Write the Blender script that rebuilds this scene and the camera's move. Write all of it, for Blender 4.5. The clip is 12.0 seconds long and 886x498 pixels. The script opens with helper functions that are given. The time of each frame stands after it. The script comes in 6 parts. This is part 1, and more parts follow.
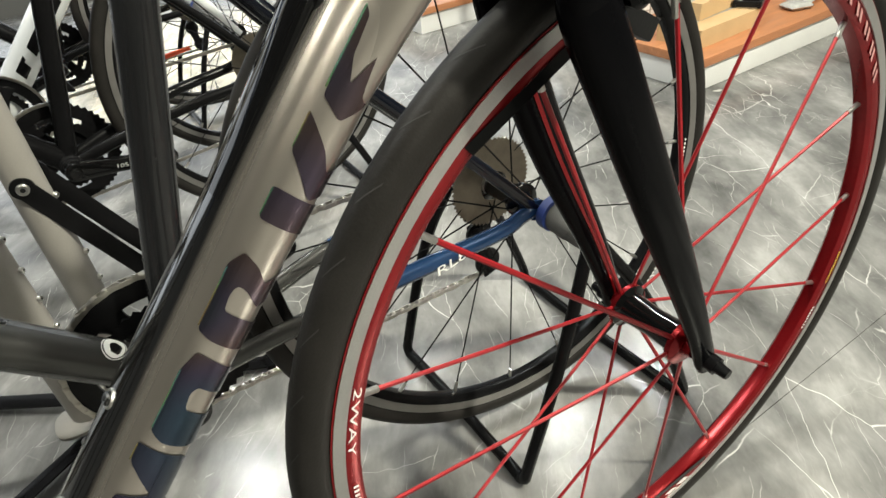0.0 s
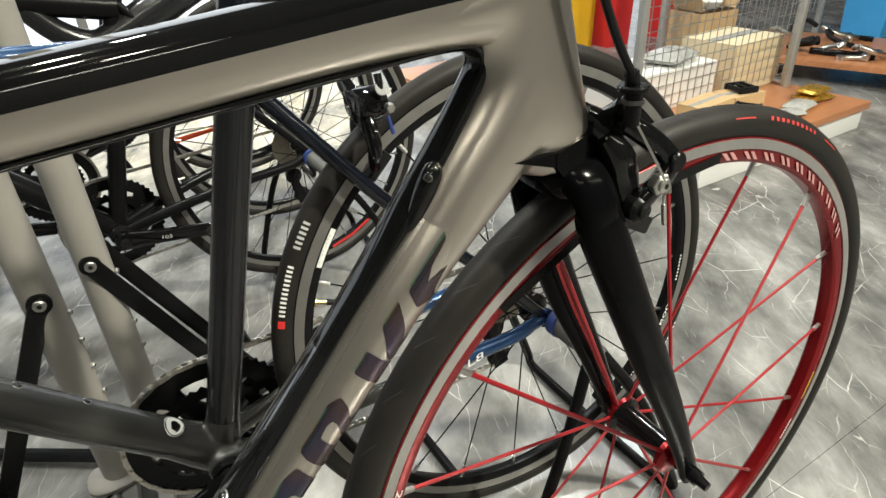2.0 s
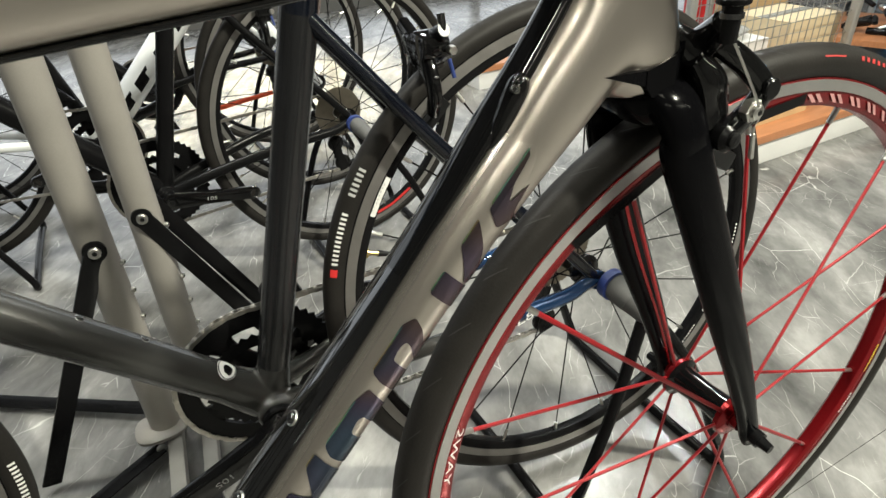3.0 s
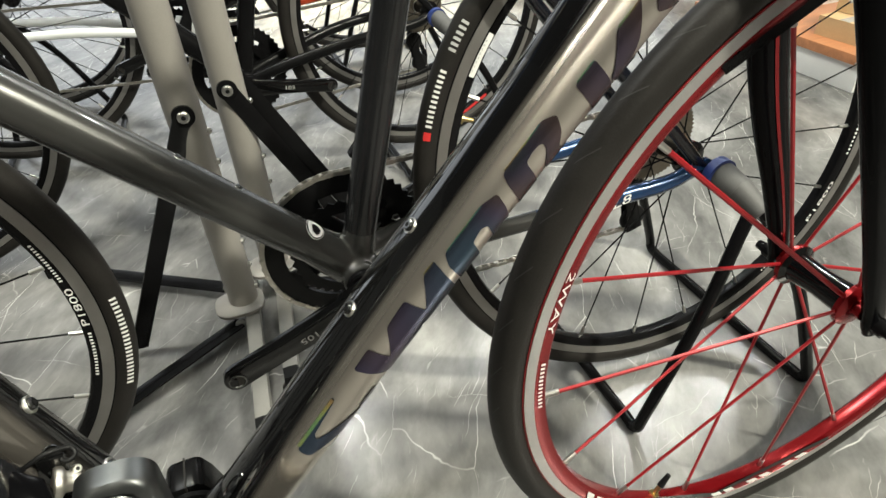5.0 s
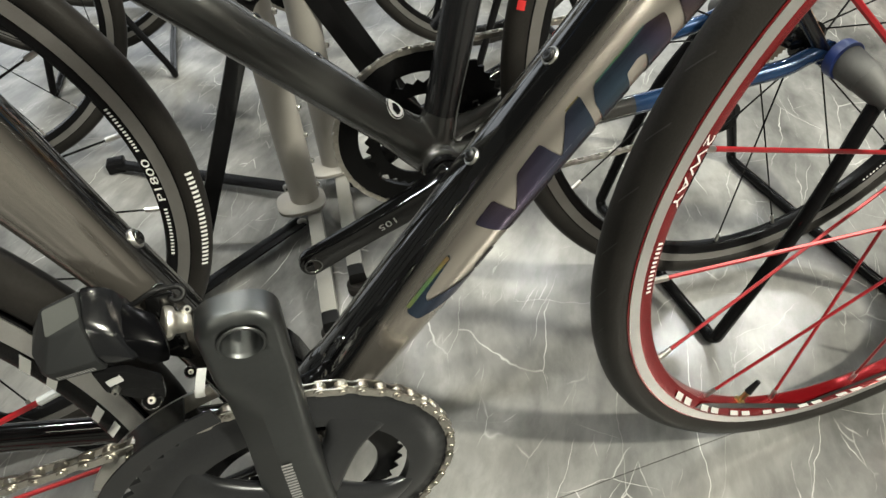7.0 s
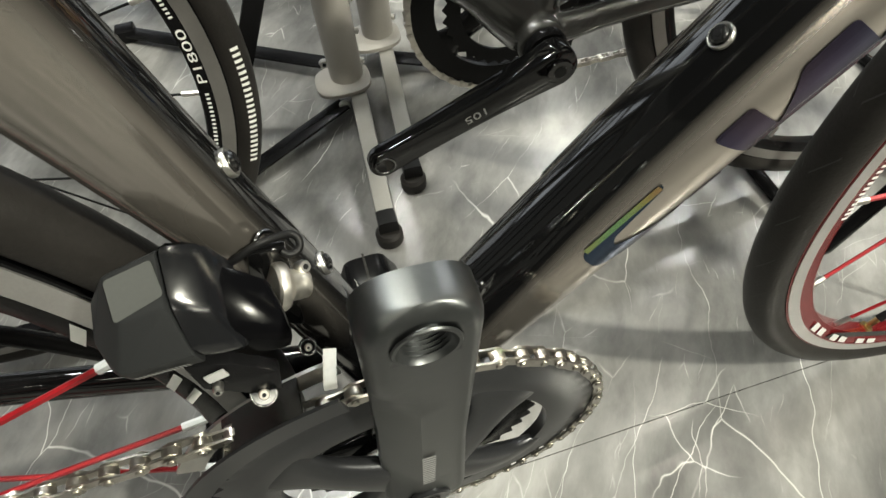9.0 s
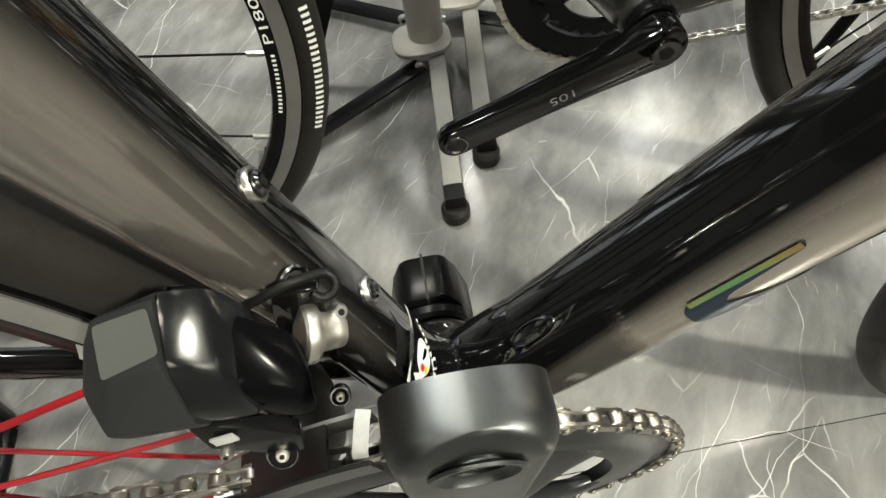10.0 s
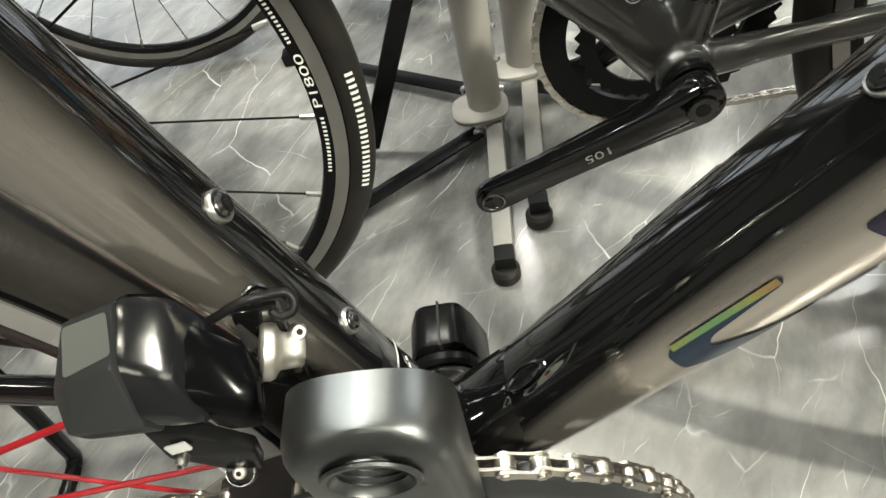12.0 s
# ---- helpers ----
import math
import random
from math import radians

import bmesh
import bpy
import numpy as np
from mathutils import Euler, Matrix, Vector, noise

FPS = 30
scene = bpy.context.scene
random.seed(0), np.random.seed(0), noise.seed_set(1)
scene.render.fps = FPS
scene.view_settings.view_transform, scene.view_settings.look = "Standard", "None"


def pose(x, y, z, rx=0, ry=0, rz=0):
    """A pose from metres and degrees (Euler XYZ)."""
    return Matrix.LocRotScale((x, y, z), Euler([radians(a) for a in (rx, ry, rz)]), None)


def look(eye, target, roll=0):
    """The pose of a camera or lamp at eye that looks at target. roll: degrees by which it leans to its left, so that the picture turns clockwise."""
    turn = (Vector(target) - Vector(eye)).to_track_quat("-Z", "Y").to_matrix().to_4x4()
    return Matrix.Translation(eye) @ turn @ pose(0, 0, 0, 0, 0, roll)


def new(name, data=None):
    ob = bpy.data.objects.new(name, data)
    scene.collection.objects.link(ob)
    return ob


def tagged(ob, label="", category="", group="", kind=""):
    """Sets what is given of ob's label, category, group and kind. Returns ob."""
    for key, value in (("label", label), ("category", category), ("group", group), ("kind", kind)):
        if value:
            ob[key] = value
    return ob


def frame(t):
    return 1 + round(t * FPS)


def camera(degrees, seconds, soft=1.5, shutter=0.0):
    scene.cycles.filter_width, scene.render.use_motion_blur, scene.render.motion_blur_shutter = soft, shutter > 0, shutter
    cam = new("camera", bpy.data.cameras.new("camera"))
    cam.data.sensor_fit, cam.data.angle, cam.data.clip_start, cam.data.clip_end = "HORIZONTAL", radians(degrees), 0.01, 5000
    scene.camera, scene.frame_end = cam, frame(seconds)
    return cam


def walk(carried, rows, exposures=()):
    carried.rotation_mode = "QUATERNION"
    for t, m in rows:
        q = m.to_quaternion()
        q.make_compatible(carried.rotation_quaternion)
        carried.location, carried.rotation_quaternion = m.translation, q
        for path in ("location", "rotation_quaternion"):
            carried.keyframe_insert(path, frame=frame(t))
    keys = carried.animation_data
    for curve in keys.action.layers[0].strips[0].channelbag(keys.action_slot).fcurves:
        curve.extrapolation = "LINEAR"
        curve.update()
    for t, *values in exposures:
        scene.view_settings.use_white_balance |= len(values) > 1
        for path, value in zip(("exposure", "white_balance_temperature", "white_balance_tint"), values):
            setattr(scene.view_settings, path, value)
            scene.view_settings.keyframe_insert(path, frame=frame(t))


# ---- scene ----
cam = camera(73.7, 12.0)
PATH = [
    (0, (0.224, -0.254, 0.758), (1.026, 1.156, -0.412), -6.7),
    (0.5, (0.202, -0.269, 0.809), (1.014, 1.176, -0.31), -5.3),
    (1, (0.192, -0.277, 0.848), (1.037, 1.184, -0.224), -4.1),
    (1.5, (0.186, -0.277, 0.855), (1.049, 1.199, -0.181), -3.4),
    (2, (0.182, -0.283, 0.866), (1.043, 1.21, -0.15), -3.0),
    (2.5, (0.172, -0.278, 0.853), (0.998, 1.228, -0.172), -3.0),
    (3, (0.149, -0.276, 0.828), (0.915, 1.243, -0.223), -3.1),
    (3.2, (0.141, -0.274, 0.82), (0.886, 1.25, -0.24), -3.2),
    (4.8, (0.105, -0.272, 0.756), (0.672, 1.228, -0.44), -3.2),
    (5, (0.097, -0.273, 0.749), (0.644, 1.22, -0.464), -3.4),
    (5.5, (0.081, -0.27, 0.739), (0.581, 1.209, -0.512), -3.6),
    (6, (0.069, -0.268, 0.724), (0.524, 1.188, -0.569), -3.8),
    (6.5, (0.056, -0.263, 0.707), (0.465, 1.165, -0.632), -4.3),
    (7, (0.045, -0.254, 0.691), (0.418, 1.139, -0.694), -4.9),
    (7.2, (0.041, -0.25, 0.686), (0.405, 1.125, -0.721), -5.1),
    (8.8, (0.003, -0.163, 0.651), (0.281, 0.971, -0.973), -5.5),
    (9, (-0.007, -0.147, 0.639), (0.229, 0.961, -1.009), -6.2),
    (9.5, (-0.002, -0.111, 0.609), (0.11, 0.952, -1.082), -8.5),
    (10, (0.003, -0.101, 0.619), (-0.01, 0.939, -1.09), -11.7),
    (10.5, (0.014, -0.08, 0.611), (-0.094, 0.941, -1.105), -14.8),
    (11, (0.021, -0.075, 0.605), (-0.137, 0.957, -1.101), -16.6),
    (11.5, (0.028, -0.095, 0.599), (-0.161, 1.005, -1.061), -17.4),
    (12, (0.036, -0.118, 0.61), (-0.195, 1.143, -0.925), -18.1),
]
walk(cam, [(t, look(eye, target, roll)) for t, eye, target, roll in PATH], [(0, 0.0), (0.5, 0.02), (1, 0.16), (1.5, -0.07), (6.5, -0.02), (9.5, -0.02), (10.5, 0.11), (12, 0.36)])

# ---- light: warm and cool ceiling spots with added fill and strips, closed room ----
world = bpy.data.worlds.new("shop_air")
scene.world = world
world.use_nodes = True
world.node_tree.nodes["Background"].inputs["Color"].default_value = (1.0, 0.95, 0.85, 1)
world.node_tree.nodes["Background"].inputs["Strength"].default_value = 0.02


def area(name, place, target, size, size_y, watts, colour):
    data = bpy.data.lights.new(name, "AREA")
    data.shape, data.size, data.size_y = "RECTANGLE", size, size_y
    data.energy, data.color = watts, colour
    ob = new(name, data)
    ob.matrix_world = look(place, target)
    return ob


WARM, COOL = (1.0, 0.98, 0.815), (0.96, 0.985, 0.95)
# Two past y 2.5 follow floor reflections; the others are unseen fill, placed for brightness.
for px, py, watts, tone in ((-1.15, 0.95, 16, COOL), (-0.45, 0.95, 21, COOL), (1.35, 0.45, 8, WARM), (0.1, -1.3, 8, WARM), (2.2, 1.7, 22, COOL), (3.0, 1.7, 22, COOL), (-1.6, -0.6, 10, WARM), (0.2, 2.6, 25, COOL), (1.58, 2.68, 10, COOL)):
    area("ceiling_spot_and_fill", (px, py, 2.84), (px * 0.9 + 0.02, py * 0.8, 0), 0.14, 0.14, watts, tone)
# The strong one casts the wheel's shadow; the weaker two are added fill.
for px, py, tx, ty, size, watts in ((-0.10, 0.95, 0.15, 0.65, 0.10, 25), (-0.1, -0.45, 0.15, 0.1, 0.10, 6), (1.85, -1.6, 0.4, 0.2, 0.16, 180)):
    area("ceiling_spot_and_fill", (px, py, 2.80), (tx, ty, 0.2), size, size, watts, WARM)
pool = area("ceiling_spot_and_fill", (0.80, 2.75, 2.84), (0.74, 2.72, 0), 0.12, 0.12, 27, (1.0, 0.86, 0.50))
pool.data.spread = radians(42)
# Unseen strips, added behind the walker to streak the silver flanks.
area("flank_fill_strip", (-0.65, -3.2, 2.84), (-0.65, -3.199, 0), 2.5, 0.14, 46, WARM)
area("flank_fill_strip", (3.2, -3.2, 2.84), (3.2, -3.199, 0), 2.4, 0.14, 52, WARM)

# ---- materials ----


def material(name):
    m = bpy.data.materials.new(name)
    m.use_nodes = True
    return m, m.node_tree, m.node_tree.nodes["Principled BSDF"]


def node(tree, kind, **values):
    n = tree.nodes.new(kind)
    for key, value in values.items():
        if key in n.inputs:
            n.inputs[key].default_value = value
    return n


def ramp(tree, source, stops):
    r = tree.nodes.new("ShaderNodeValToRGB")
    els = r.color_ramp.elements
    els[0].position, els[0].color = stops[0][0], (*stops[0][1], 1)
    els[1].position, els[1].color = stops[-1][0], (*stops[-1][1], 1)
    for p, c in stops[1:-1]:
        e = els.new(p)
        e.color = (*c, 1)
    tree.links.new(source, r.inputs["Fac"])
    return r.outputs["Color"]


def coords(tree, scale=(1, 1, 1)):
    c = tree.nodes.new("ShaderNodeTexCoord")
    mp = tree.nodes.new("ShaderNodeMapping")
    mp.inputs["Scale"].default_value = scale
    tree.links.new(c.outputs["Object"], mp.inputs["Vector"])
    return mp.outputs["Vector"]


def surface(name, colour, rough=0.5, metal=0.0, vary=0.15, scale=30, fine=300, bump=0.0, coat=0.0, stretch=(1, 1, 1), coat_rough=0.05):
    """Paint, metal, rubber or plastic with two scales of variation in colour and gloss, and a fine relief."""
    m, tree, b = material(name)
    v = coords(tree, stretch)
    big = node(tree, "ShaderNodeTexNoise", Scale=scale, Detail=4.0)
    small = node(tree, "ShaderNodeTexNoise", Scale=fine, Detail=2.0)
    for n in (big, small):
        tree.links.new(v, n.inputs["Vector"])
    mix = node(tree, "ShaderNodeMix", Factor=0.35)
    tree.links.new(big.outputs["Fac"], mix.inputs["A"])
    tree.links.new(small.outputs["Fac"], mix.inputs["B"])
    low = tuple(c * (1 - vary) for c in colour)
    high = tuple(min(1, c * (1 + vary)) for c in colour)
    tree.links.new(ramp(tree, mix.outputs["Result"], [(0.3, low), (0.7, high)]), b.inputs["Base Color"])
    r = node(tree, "ShaderNodeMapRange")
    r.inputs["To Min"].default_value, r.inputs["To Max"].default_value = max(0.02, rough * (1 - 1.2 * vary)), min(1, rough * (1 + 1.2 * vary))
    tree.links.new(mix.outputs["Result"], r.inputs["Value"])
    tree.links.new(r.outputs["Result"], b.inputs["Roughness"])
    b.inputs["Metallic"].default_value = metal
    b.inputs["Coat Weight"].default_value = coat
    b.inputs["Coat Roughness"].default_value = coat_rough
    if bump:
        k = node(tree, "ShaderNodeBump", Strength=bump, Distance=0.0006)
        tree.links.new(small.outputs["Fac"], k.inputs["Height"])
        tree.links.new(k.outputs["Normal"], b.inputs["Normal"])
    return m


def dull(m, level, ior=1.4):
    m.node_tree.nodes["Principled BSDF"].inputs["IOR"].default_value = ior
    m.node_tree.nodes["Principled BSDF"].inputs["Specular IOR Level"].default_value = level
    return m


def marble():
    """Dark grey polished stone with cloudy patches and thin white veins."""
    m, tree, b = material("grey_marble")
    v = coords(tree)
    warp = node(tree, "ShaderNodeTexNoise", Scale=3.0, Detail=5.0)
    tree.links.new(v, warp.inputs["Vector"])
    add = tree.nodes.new("ShaderNodeMixRGB")
    add.blend_type = "LINEAR_LIGHT"
    add.inputs["Fac"].default_value = 0.055
    tree.links.new(v, add.inputs["Color1"])
    tree.links.new(warp.outputs["Color"], add.inputs["Color2"])
    def drawn(turn, stretch):
        """The place turned so that the stone's grain runs along x, then drawn out along it."""
        last = add.outputs["Color"]
        for key, value in (("Rotation", (0, 0, radians(turn))), ("Scale", stretch)):
            mp = tree.nodes.new("ShaderNodeMapping")
            mp.inputs[key].default_value = value
            tree.links.new(last, mp.inputs["Vector"])
            last = mp.outputs["Vector"]
        return last

    cloud = node(tree, "ShaderNodeTexNoise", Scale=4.5, Detail=8.0, Roughness=0.62)
    tree.links.new(drawn(-60, (0.62, 1.25, 1)), cloud.inputs["Vector"])
    base = ramp(tree, cloud.outputs["Fac"], [(0.27, (0.045, 0.045, 0.044)), (0.42, (0.125, 0.124, 0.121)), (0.55, (0.215, 0.212, 0.206)), (0.72, (0.40, 0.395, 0.382))])
    last = base
    for scale, width, gate, turn, stretch, strength in ((4.5, 0.0034, 0.47, -66, (0.42, 1.5, 1), 0.85), (8.0, 0.0050, 0.51, -44, (0.34, 1.5, 1), 0.7), (14.0, 0.0085, 0.54, -58, (0.32, 1.5, 1), 0.6), (22.0, 0.014, 0.58, -64, (0.32, 1.4, 1), 0.4), (7.0, 0.0042, 0.53, 20, (0.5, 1.4, 1), 0.6)):
        vo = tree.nodes.new("ShaderNodeTexVoronoi")
        vo.feature = "DISTANCE_TO_EDGE"
        vo.inputs["Scale"].default_value = scale
        tree.links.new(drawn(turn, stretch), vo.inputs["Vector"])
        line = ramp(tree, vo.outputs["Distance"], [(0.0, (1, 1, 1)), (width, (0, 0, 0))])
        keep = node(tree, "ShaderNodeTexNoise", Scale=scale * 0.8, Detail=3.0)
        tree.links.new(v, keep.inputs["Vector"])
        some = ramp(tree, keep.outputs["Fac"], [(gate, (0, 0, 0)), (gate + 0.12, (1, 1, 1))])
        mul = tree.nodes.new("ShaderNodeMixRGB")
        mul.blend_type = "MULTIPLY"
        mul.inputs["Fac"].default_value = 1.0
        tree.links.new(line, mul.inputs["Color1"])
        tree.links.new(some, mul.inputs["Color2"])
        gain = node(tree, "ShaderNodeMath")
        gain.operation = "MULTIPLY"
        gain.inputs[1].default_value = strength
        tree.links.new(mul.outputs["Color"], gain.inputs[0])
        mix = tree.nodes.new("ShaderNodeMixRGB")
        mix.inputs["Color2"].default_value = (0.72, 0.71, 0.68, 1)
        tree.links.new(gain.outputs["Value"], mix.inputs["Fac"])
        tree.links.new(last, mix.inputs["Color1"])
        last = mix.outputs["Color"]
    tree.links.new(last, b.inputs["Base Color"])
    r = node(tree, "ShaderNodeMapRange")
    r.inputs["To Min"].default_value, r.inputs["To Max"].default_value = 0.16, 0.27
    tree.links.new(cloud.outputs["Fac"], r.inputs["Value"])
    tree.links.new(r.outputs["Result"], b.inputs["Roughness"])
    b.inputs["IOR"].default_value = 1.45
    return m


def film(name, hues, thickness, metal=0.9, scale=9.0):
    """Holographic foil: hues that drift along the foil under a thin film that shifts with the angle."""
    m, tree, b = material(name)
    n = node(tree, "ShaderNodeTexNoise", Scale=scale, Detail=1.0)
    tree.links.new(coords(tree), n.inputs["Vector"])
    steps = [(0.30 + 0.4 * i / (len(hues) - 1), h) for i, h in enumerate(hues)]
    tree.links.new(ramp(tree, n.outputs["Fac"], steps), b.inputs["Base Color"])
    b.inputs["Roughness"].default_value = 0.24
    b.inputs["Metallic"].default_value = metal
    b.inputs["Thin Film Thickness"].default_value = thickness
    b.inputs["Thin Film IOR"].default_value = 1.6
    return m


MARBLE = marble()
SILVER = surface("champagne_silver_paint", (0.530, 0.484, 0.434), 0.31, 0.95, 0.04, 18, 2400, coat=0.6)
SILVER.node_tree.nodes["Principled BSDF"].inputs["Thin Film Thickness"].default_value = 420
SILVER.node_tree.nodes["Principled BSDF"].inputs["Thin Film IOR"].default_value = 1.22
GLOSS_BLACK = dull(surface("gloss_black_paint", (0.004, 0.004, 0.0042), 0.07, 0.0, 0.3, 20, 500), 0.5, 1.45)
SATIN_BLACK = dull(surface("satin_black_paint", (0.006, 0.006, 0.0065), 0.24, 0.0, 0.25, 20, 400), 0.17)
DULL_BLACK = dull(surface("black_plastic", (0.009, 0.009, 0.0095), 0.42, 0.0, 0.25, 30, 600, bump=0.15), 0.22)
RUBBER = dull(surface("black_rubber", (0.0165, 0.0150, 0.0138), 0.5, 0.0, 0.3, 25, 500, bump=0.3), 0.26)
TREAD = surface("dusty_rubber", (0.024, 0.023, 0.022), 0.7, 0.0, 0.2, 60, 500)
TRACK = surface("machined_rim_alloy", (0.55, 0.54, 0.53), 0.38, 0.9, 0.1, 40, 700, bump=0.2)
DARK_TRACK = surface("worn_rim_alloy", (0.27, 0.26, 0.25), 0.42, 0.8, 0.12, 40, 700, bump=0.2)
RED = surface("red_anodised_alloy", (0.225, 0.007, 0.010), 0.22, 0.6, 0.15, 20, 300)
RED_SPOKE = surface("red_spoke_enamel", (0.29, 0.009, 0.014), 0.36, 0.25, 0.15, 40, 300)
STEEL = surface("polished_steel", (0.62, 0.61, 0.58), 0.32, 1.0, 0.12, 60, 500)
DARK_STEEL = surface("dark_polished_steel", (0.16, 0.16, 0.16), 0.22, 1.0, 0.12, 60, 500)
CHAIN_STEEL = surface("nickel_chain_steel", (0.50, 0.475, 0.43), 0.30, 1.0, 0.2, 120, 700)
NICKEL = surface("pale_satin_nickel", (0.72, 0.69, 0.63), 0.42, 1.0, 0.1, 80, 600)
PANEL_GREY = dull(surface("pale_grey_moulding", (0.085, 0.088, 0.085), 0.5, 0.0, 0.06, 30, 900), 0.3)
BRONZE = surface("dark_bronze_steel", (0.17, 0.15, 0.12), 0.33, 0.9, 0.2, 60, 500)
GREY_CRANK = surface("dark_grey_anodised_alloy", (0.105, 0.11, 0.112), 0.38, 1.0, 0.1, 30, 500)
CASE_BLACK = dull(surface("gloss_black_moulding", (0.007, 0.0073, 0.0085), 0.17, 0.0, 0.25, 30, 500), 0.55, 1.5)
RING_BLACK = surface("dark_grey_ring_alloy", (0.032, 0.033, 0.036), 0.3, 0.55, 0.15, 30, 500)
COVER_GREY = dull(surface("matt_grey_moulding", (0.020, 0.021, 0.022), 0.45, 0.0, 0.08, 30, 900), 0.3)
GUNMETAL = surface("gunmetal_grey_paint", (0.052, 0.052, 0.050), 0.27, 0.35, 0.06, 15, 1800, coat=0.4)
# Darker gunmetal: puts the grey seat tube's shaded side into its colour.
DARK_GUN = surface("dark_and_shaded_gunmetal", (0.015, 0.0155, 0.017), 0.25, 0.3, 0.08, 15, 1800, coat=0.3)
FORK_BLACK = dull(surface("carbon_fork_lacquer", (0.0025, 0.0025, 0.003), 0.16, 0.0, 0.2, 20, 600), 0.25, 1.2)
NAVY = surface("navy_blue_paint", (0.0035, 0.0050, 0.0095), 0.2, 0.1, 0.2, 15, 500, coat=0.35)
BLUE = surface("bright_blue_paint", (0.016, 0.052, 0.14), 0.22, 0.35, 0.15, 15, 500, coat=0.7)
BLUE_RUBBER = surface("blue_plastic", (0.02, 0.04, 0.17), 0.45, 0.0, 0.15, 40, 400)
GREY_RUBBER = surface("grey_rubber_sleeve", (0.085, 0.085, 0.085), 0.6, 0.0, 0.15, 40, 400)
CREAM = surface("cream_powder_coat", (0.265, 0.250, 0.230), 0.42, 0.0, 0.08, 12, 500, bump=0.15)
GREY_FOOT = surface("worn_grey_powder_coat", (0.24, 0.232, 0.215), 0.4, 0.1, 0.12, 25, 500, bump=0.15)
WHITE_INK = surface("white_print", (0.78, 0.78, 0.76), 0.5, 0.0, 0.08, 60, 600)
RED_INK = surface("red_print", (0.62, 0.03, 0.03), 0.5, 0.0, 0.1, 60, 600)
ORANGE_INK = surface("orange_red_print", (0.85, 0.10, 0.03), 0.5, 0.0, 0.1, 60, 600)
GREY_INK = surface("grey_print", (0.42, 0.42, 0.42), 0.45, 0.0, 0.1, 60, 600)
DARK_RED_INK = surface("dark_red_print", (0.40, 0.03, 0.028), 0.55, 0.0, 0.1, 60, 600)
PALE_RED_INK = surface("pale_red_print", (0.50, 0.26, 0.25), 0.4, 0.2, 0.1, 60, 600)
YELLOW_INK = surface("yellow_print", (0.75, 0.55, 0.05), 0.5, 0.0, 0.1, 60, 600)
WHITE_PAINT = surface("white_gloss_paint", (0.74, 0.76, 0.77), 0.25, 0.0, 0.06, 15, 500, coat=0.5)


def faded(name, light):
    """The paint mixed down to gloss black by the mesh's own mask."""
    m = light.copy()
    m.name = name
    tree, b = m.node_tree, m.node_tree.nodes["Principled BSDF"]
    mask = tree.nodes.new("ShaderNodeAttribute")
    mask.attribute_name = "paint"
    for key, low in (("Base Color", (0.004, 0.004, 0.0042, 1)), ("Metallic", 0.0), ("Roughness", 0.08), ("Thin Film Thickness", 0.0)):
        mix = tree.nodes.new("ShaderNodeMix")
        mix.data_type = "RGBA" if key == "Base Color" else "FLOAT"
        a, c, out = (6, 7, 2) if key == "Base Color" else (2, 3, 0)
        share_of = mask.outputs["Fac"]
        if key == "Metallic":
            flake = node(tree, "ShaderNodeMath")
            flake.operation = "POWER"
            flake.inputs[1].default_value = 0.3
            tree.links.new(share_of, flake.inputs[0])
            share_of = flake.outputs["Value"]
        tree.links.new(share_of, mix.inputs[0])
        mix.inputs[a].default_value = low
        mix.inputs[c].default_value = b.inputs[key].default_value
        if b.inputs[key].is_linked:
            tree.links.new(b.inputs[key].links[0].from_socket, mix.inputs[c])
        tree.links.new(mix.outputs[out], b.inputs[key])
    return m


SILVER_FADE = faded("champagne_paint_masked_to_black", SILVER)
FOIL = film("holographic_foil", [(0.050, 0.095, 0.085), (0.045, 0.075, 0.110), (0.070, 0.060, 0.100), (0.105, 0.075, 0.075), (0.070, 0.062, 0.095), (0.050, 0.090, 0.088)], 560)
FOIL_GLINT = film("painted_foil_glint", [(0.42, 0.24, 0.13), (0.40, 0.38, 0.14), (0.16, 0.40, 0.20), (0.13, 0.33, 0.34), (0.15, 0.22, 0.40)], 300, 0.8, 26.0)
BRASS = surface("brass", (0.65, 0.5, 0.22), 0.28, 1.0, 0.1, 60, 400)

# ---- mesh helpers ----


def link(name, bm, mats, parent=None, label="", smooth=True, angle=40):
    me = bpy.data.meshes.new(name)
    bmesh.ops.recalc_face_normals(bm, faces=bm.faces[:])
    if smooth:
        for f in bm.faces:
            f.smooth = True
        for e in bm.edges:
            if len(e.link_faces) == 2 and e.calc_face_angle(0) > radians(angle):
                e.smooth = False
    bm.to_mesh(me)
    bm.free()
    for m in mats if isinstance(mats, (list, tuple)) else [mats]:
        me.materials.append(m)
    ob = new(name, me)
    if parent is not None:
        ob.parent = parent
    if label:
        ob["label"] = label
    return ob


def fuse(ob, voxel, rounds):
    """Melts the overlapping forms of a mesh into one smooth skin."""
    m = ob.modifiers.new("skin", "REMESH")
    m.mode, m.voxel_size, m.use_smooth_shade = "VOXEL", voxel, True
    m = ob.modifiers.new("soften", "SMOOTH")
    m.factor, m.iterations = 0.5, rounds
    return ob


def part(name, bm, mats, parent, label="", angle=40):
    return link(name, bm, mats, parent, label, True, angle)


def share(name, ob, parent, m):
    """Another object on the mesh of ob, at the pose m under parent."""
    o = new(name, ob.data)
    o.parent = parent
    o.matrix_basis = m
    return o


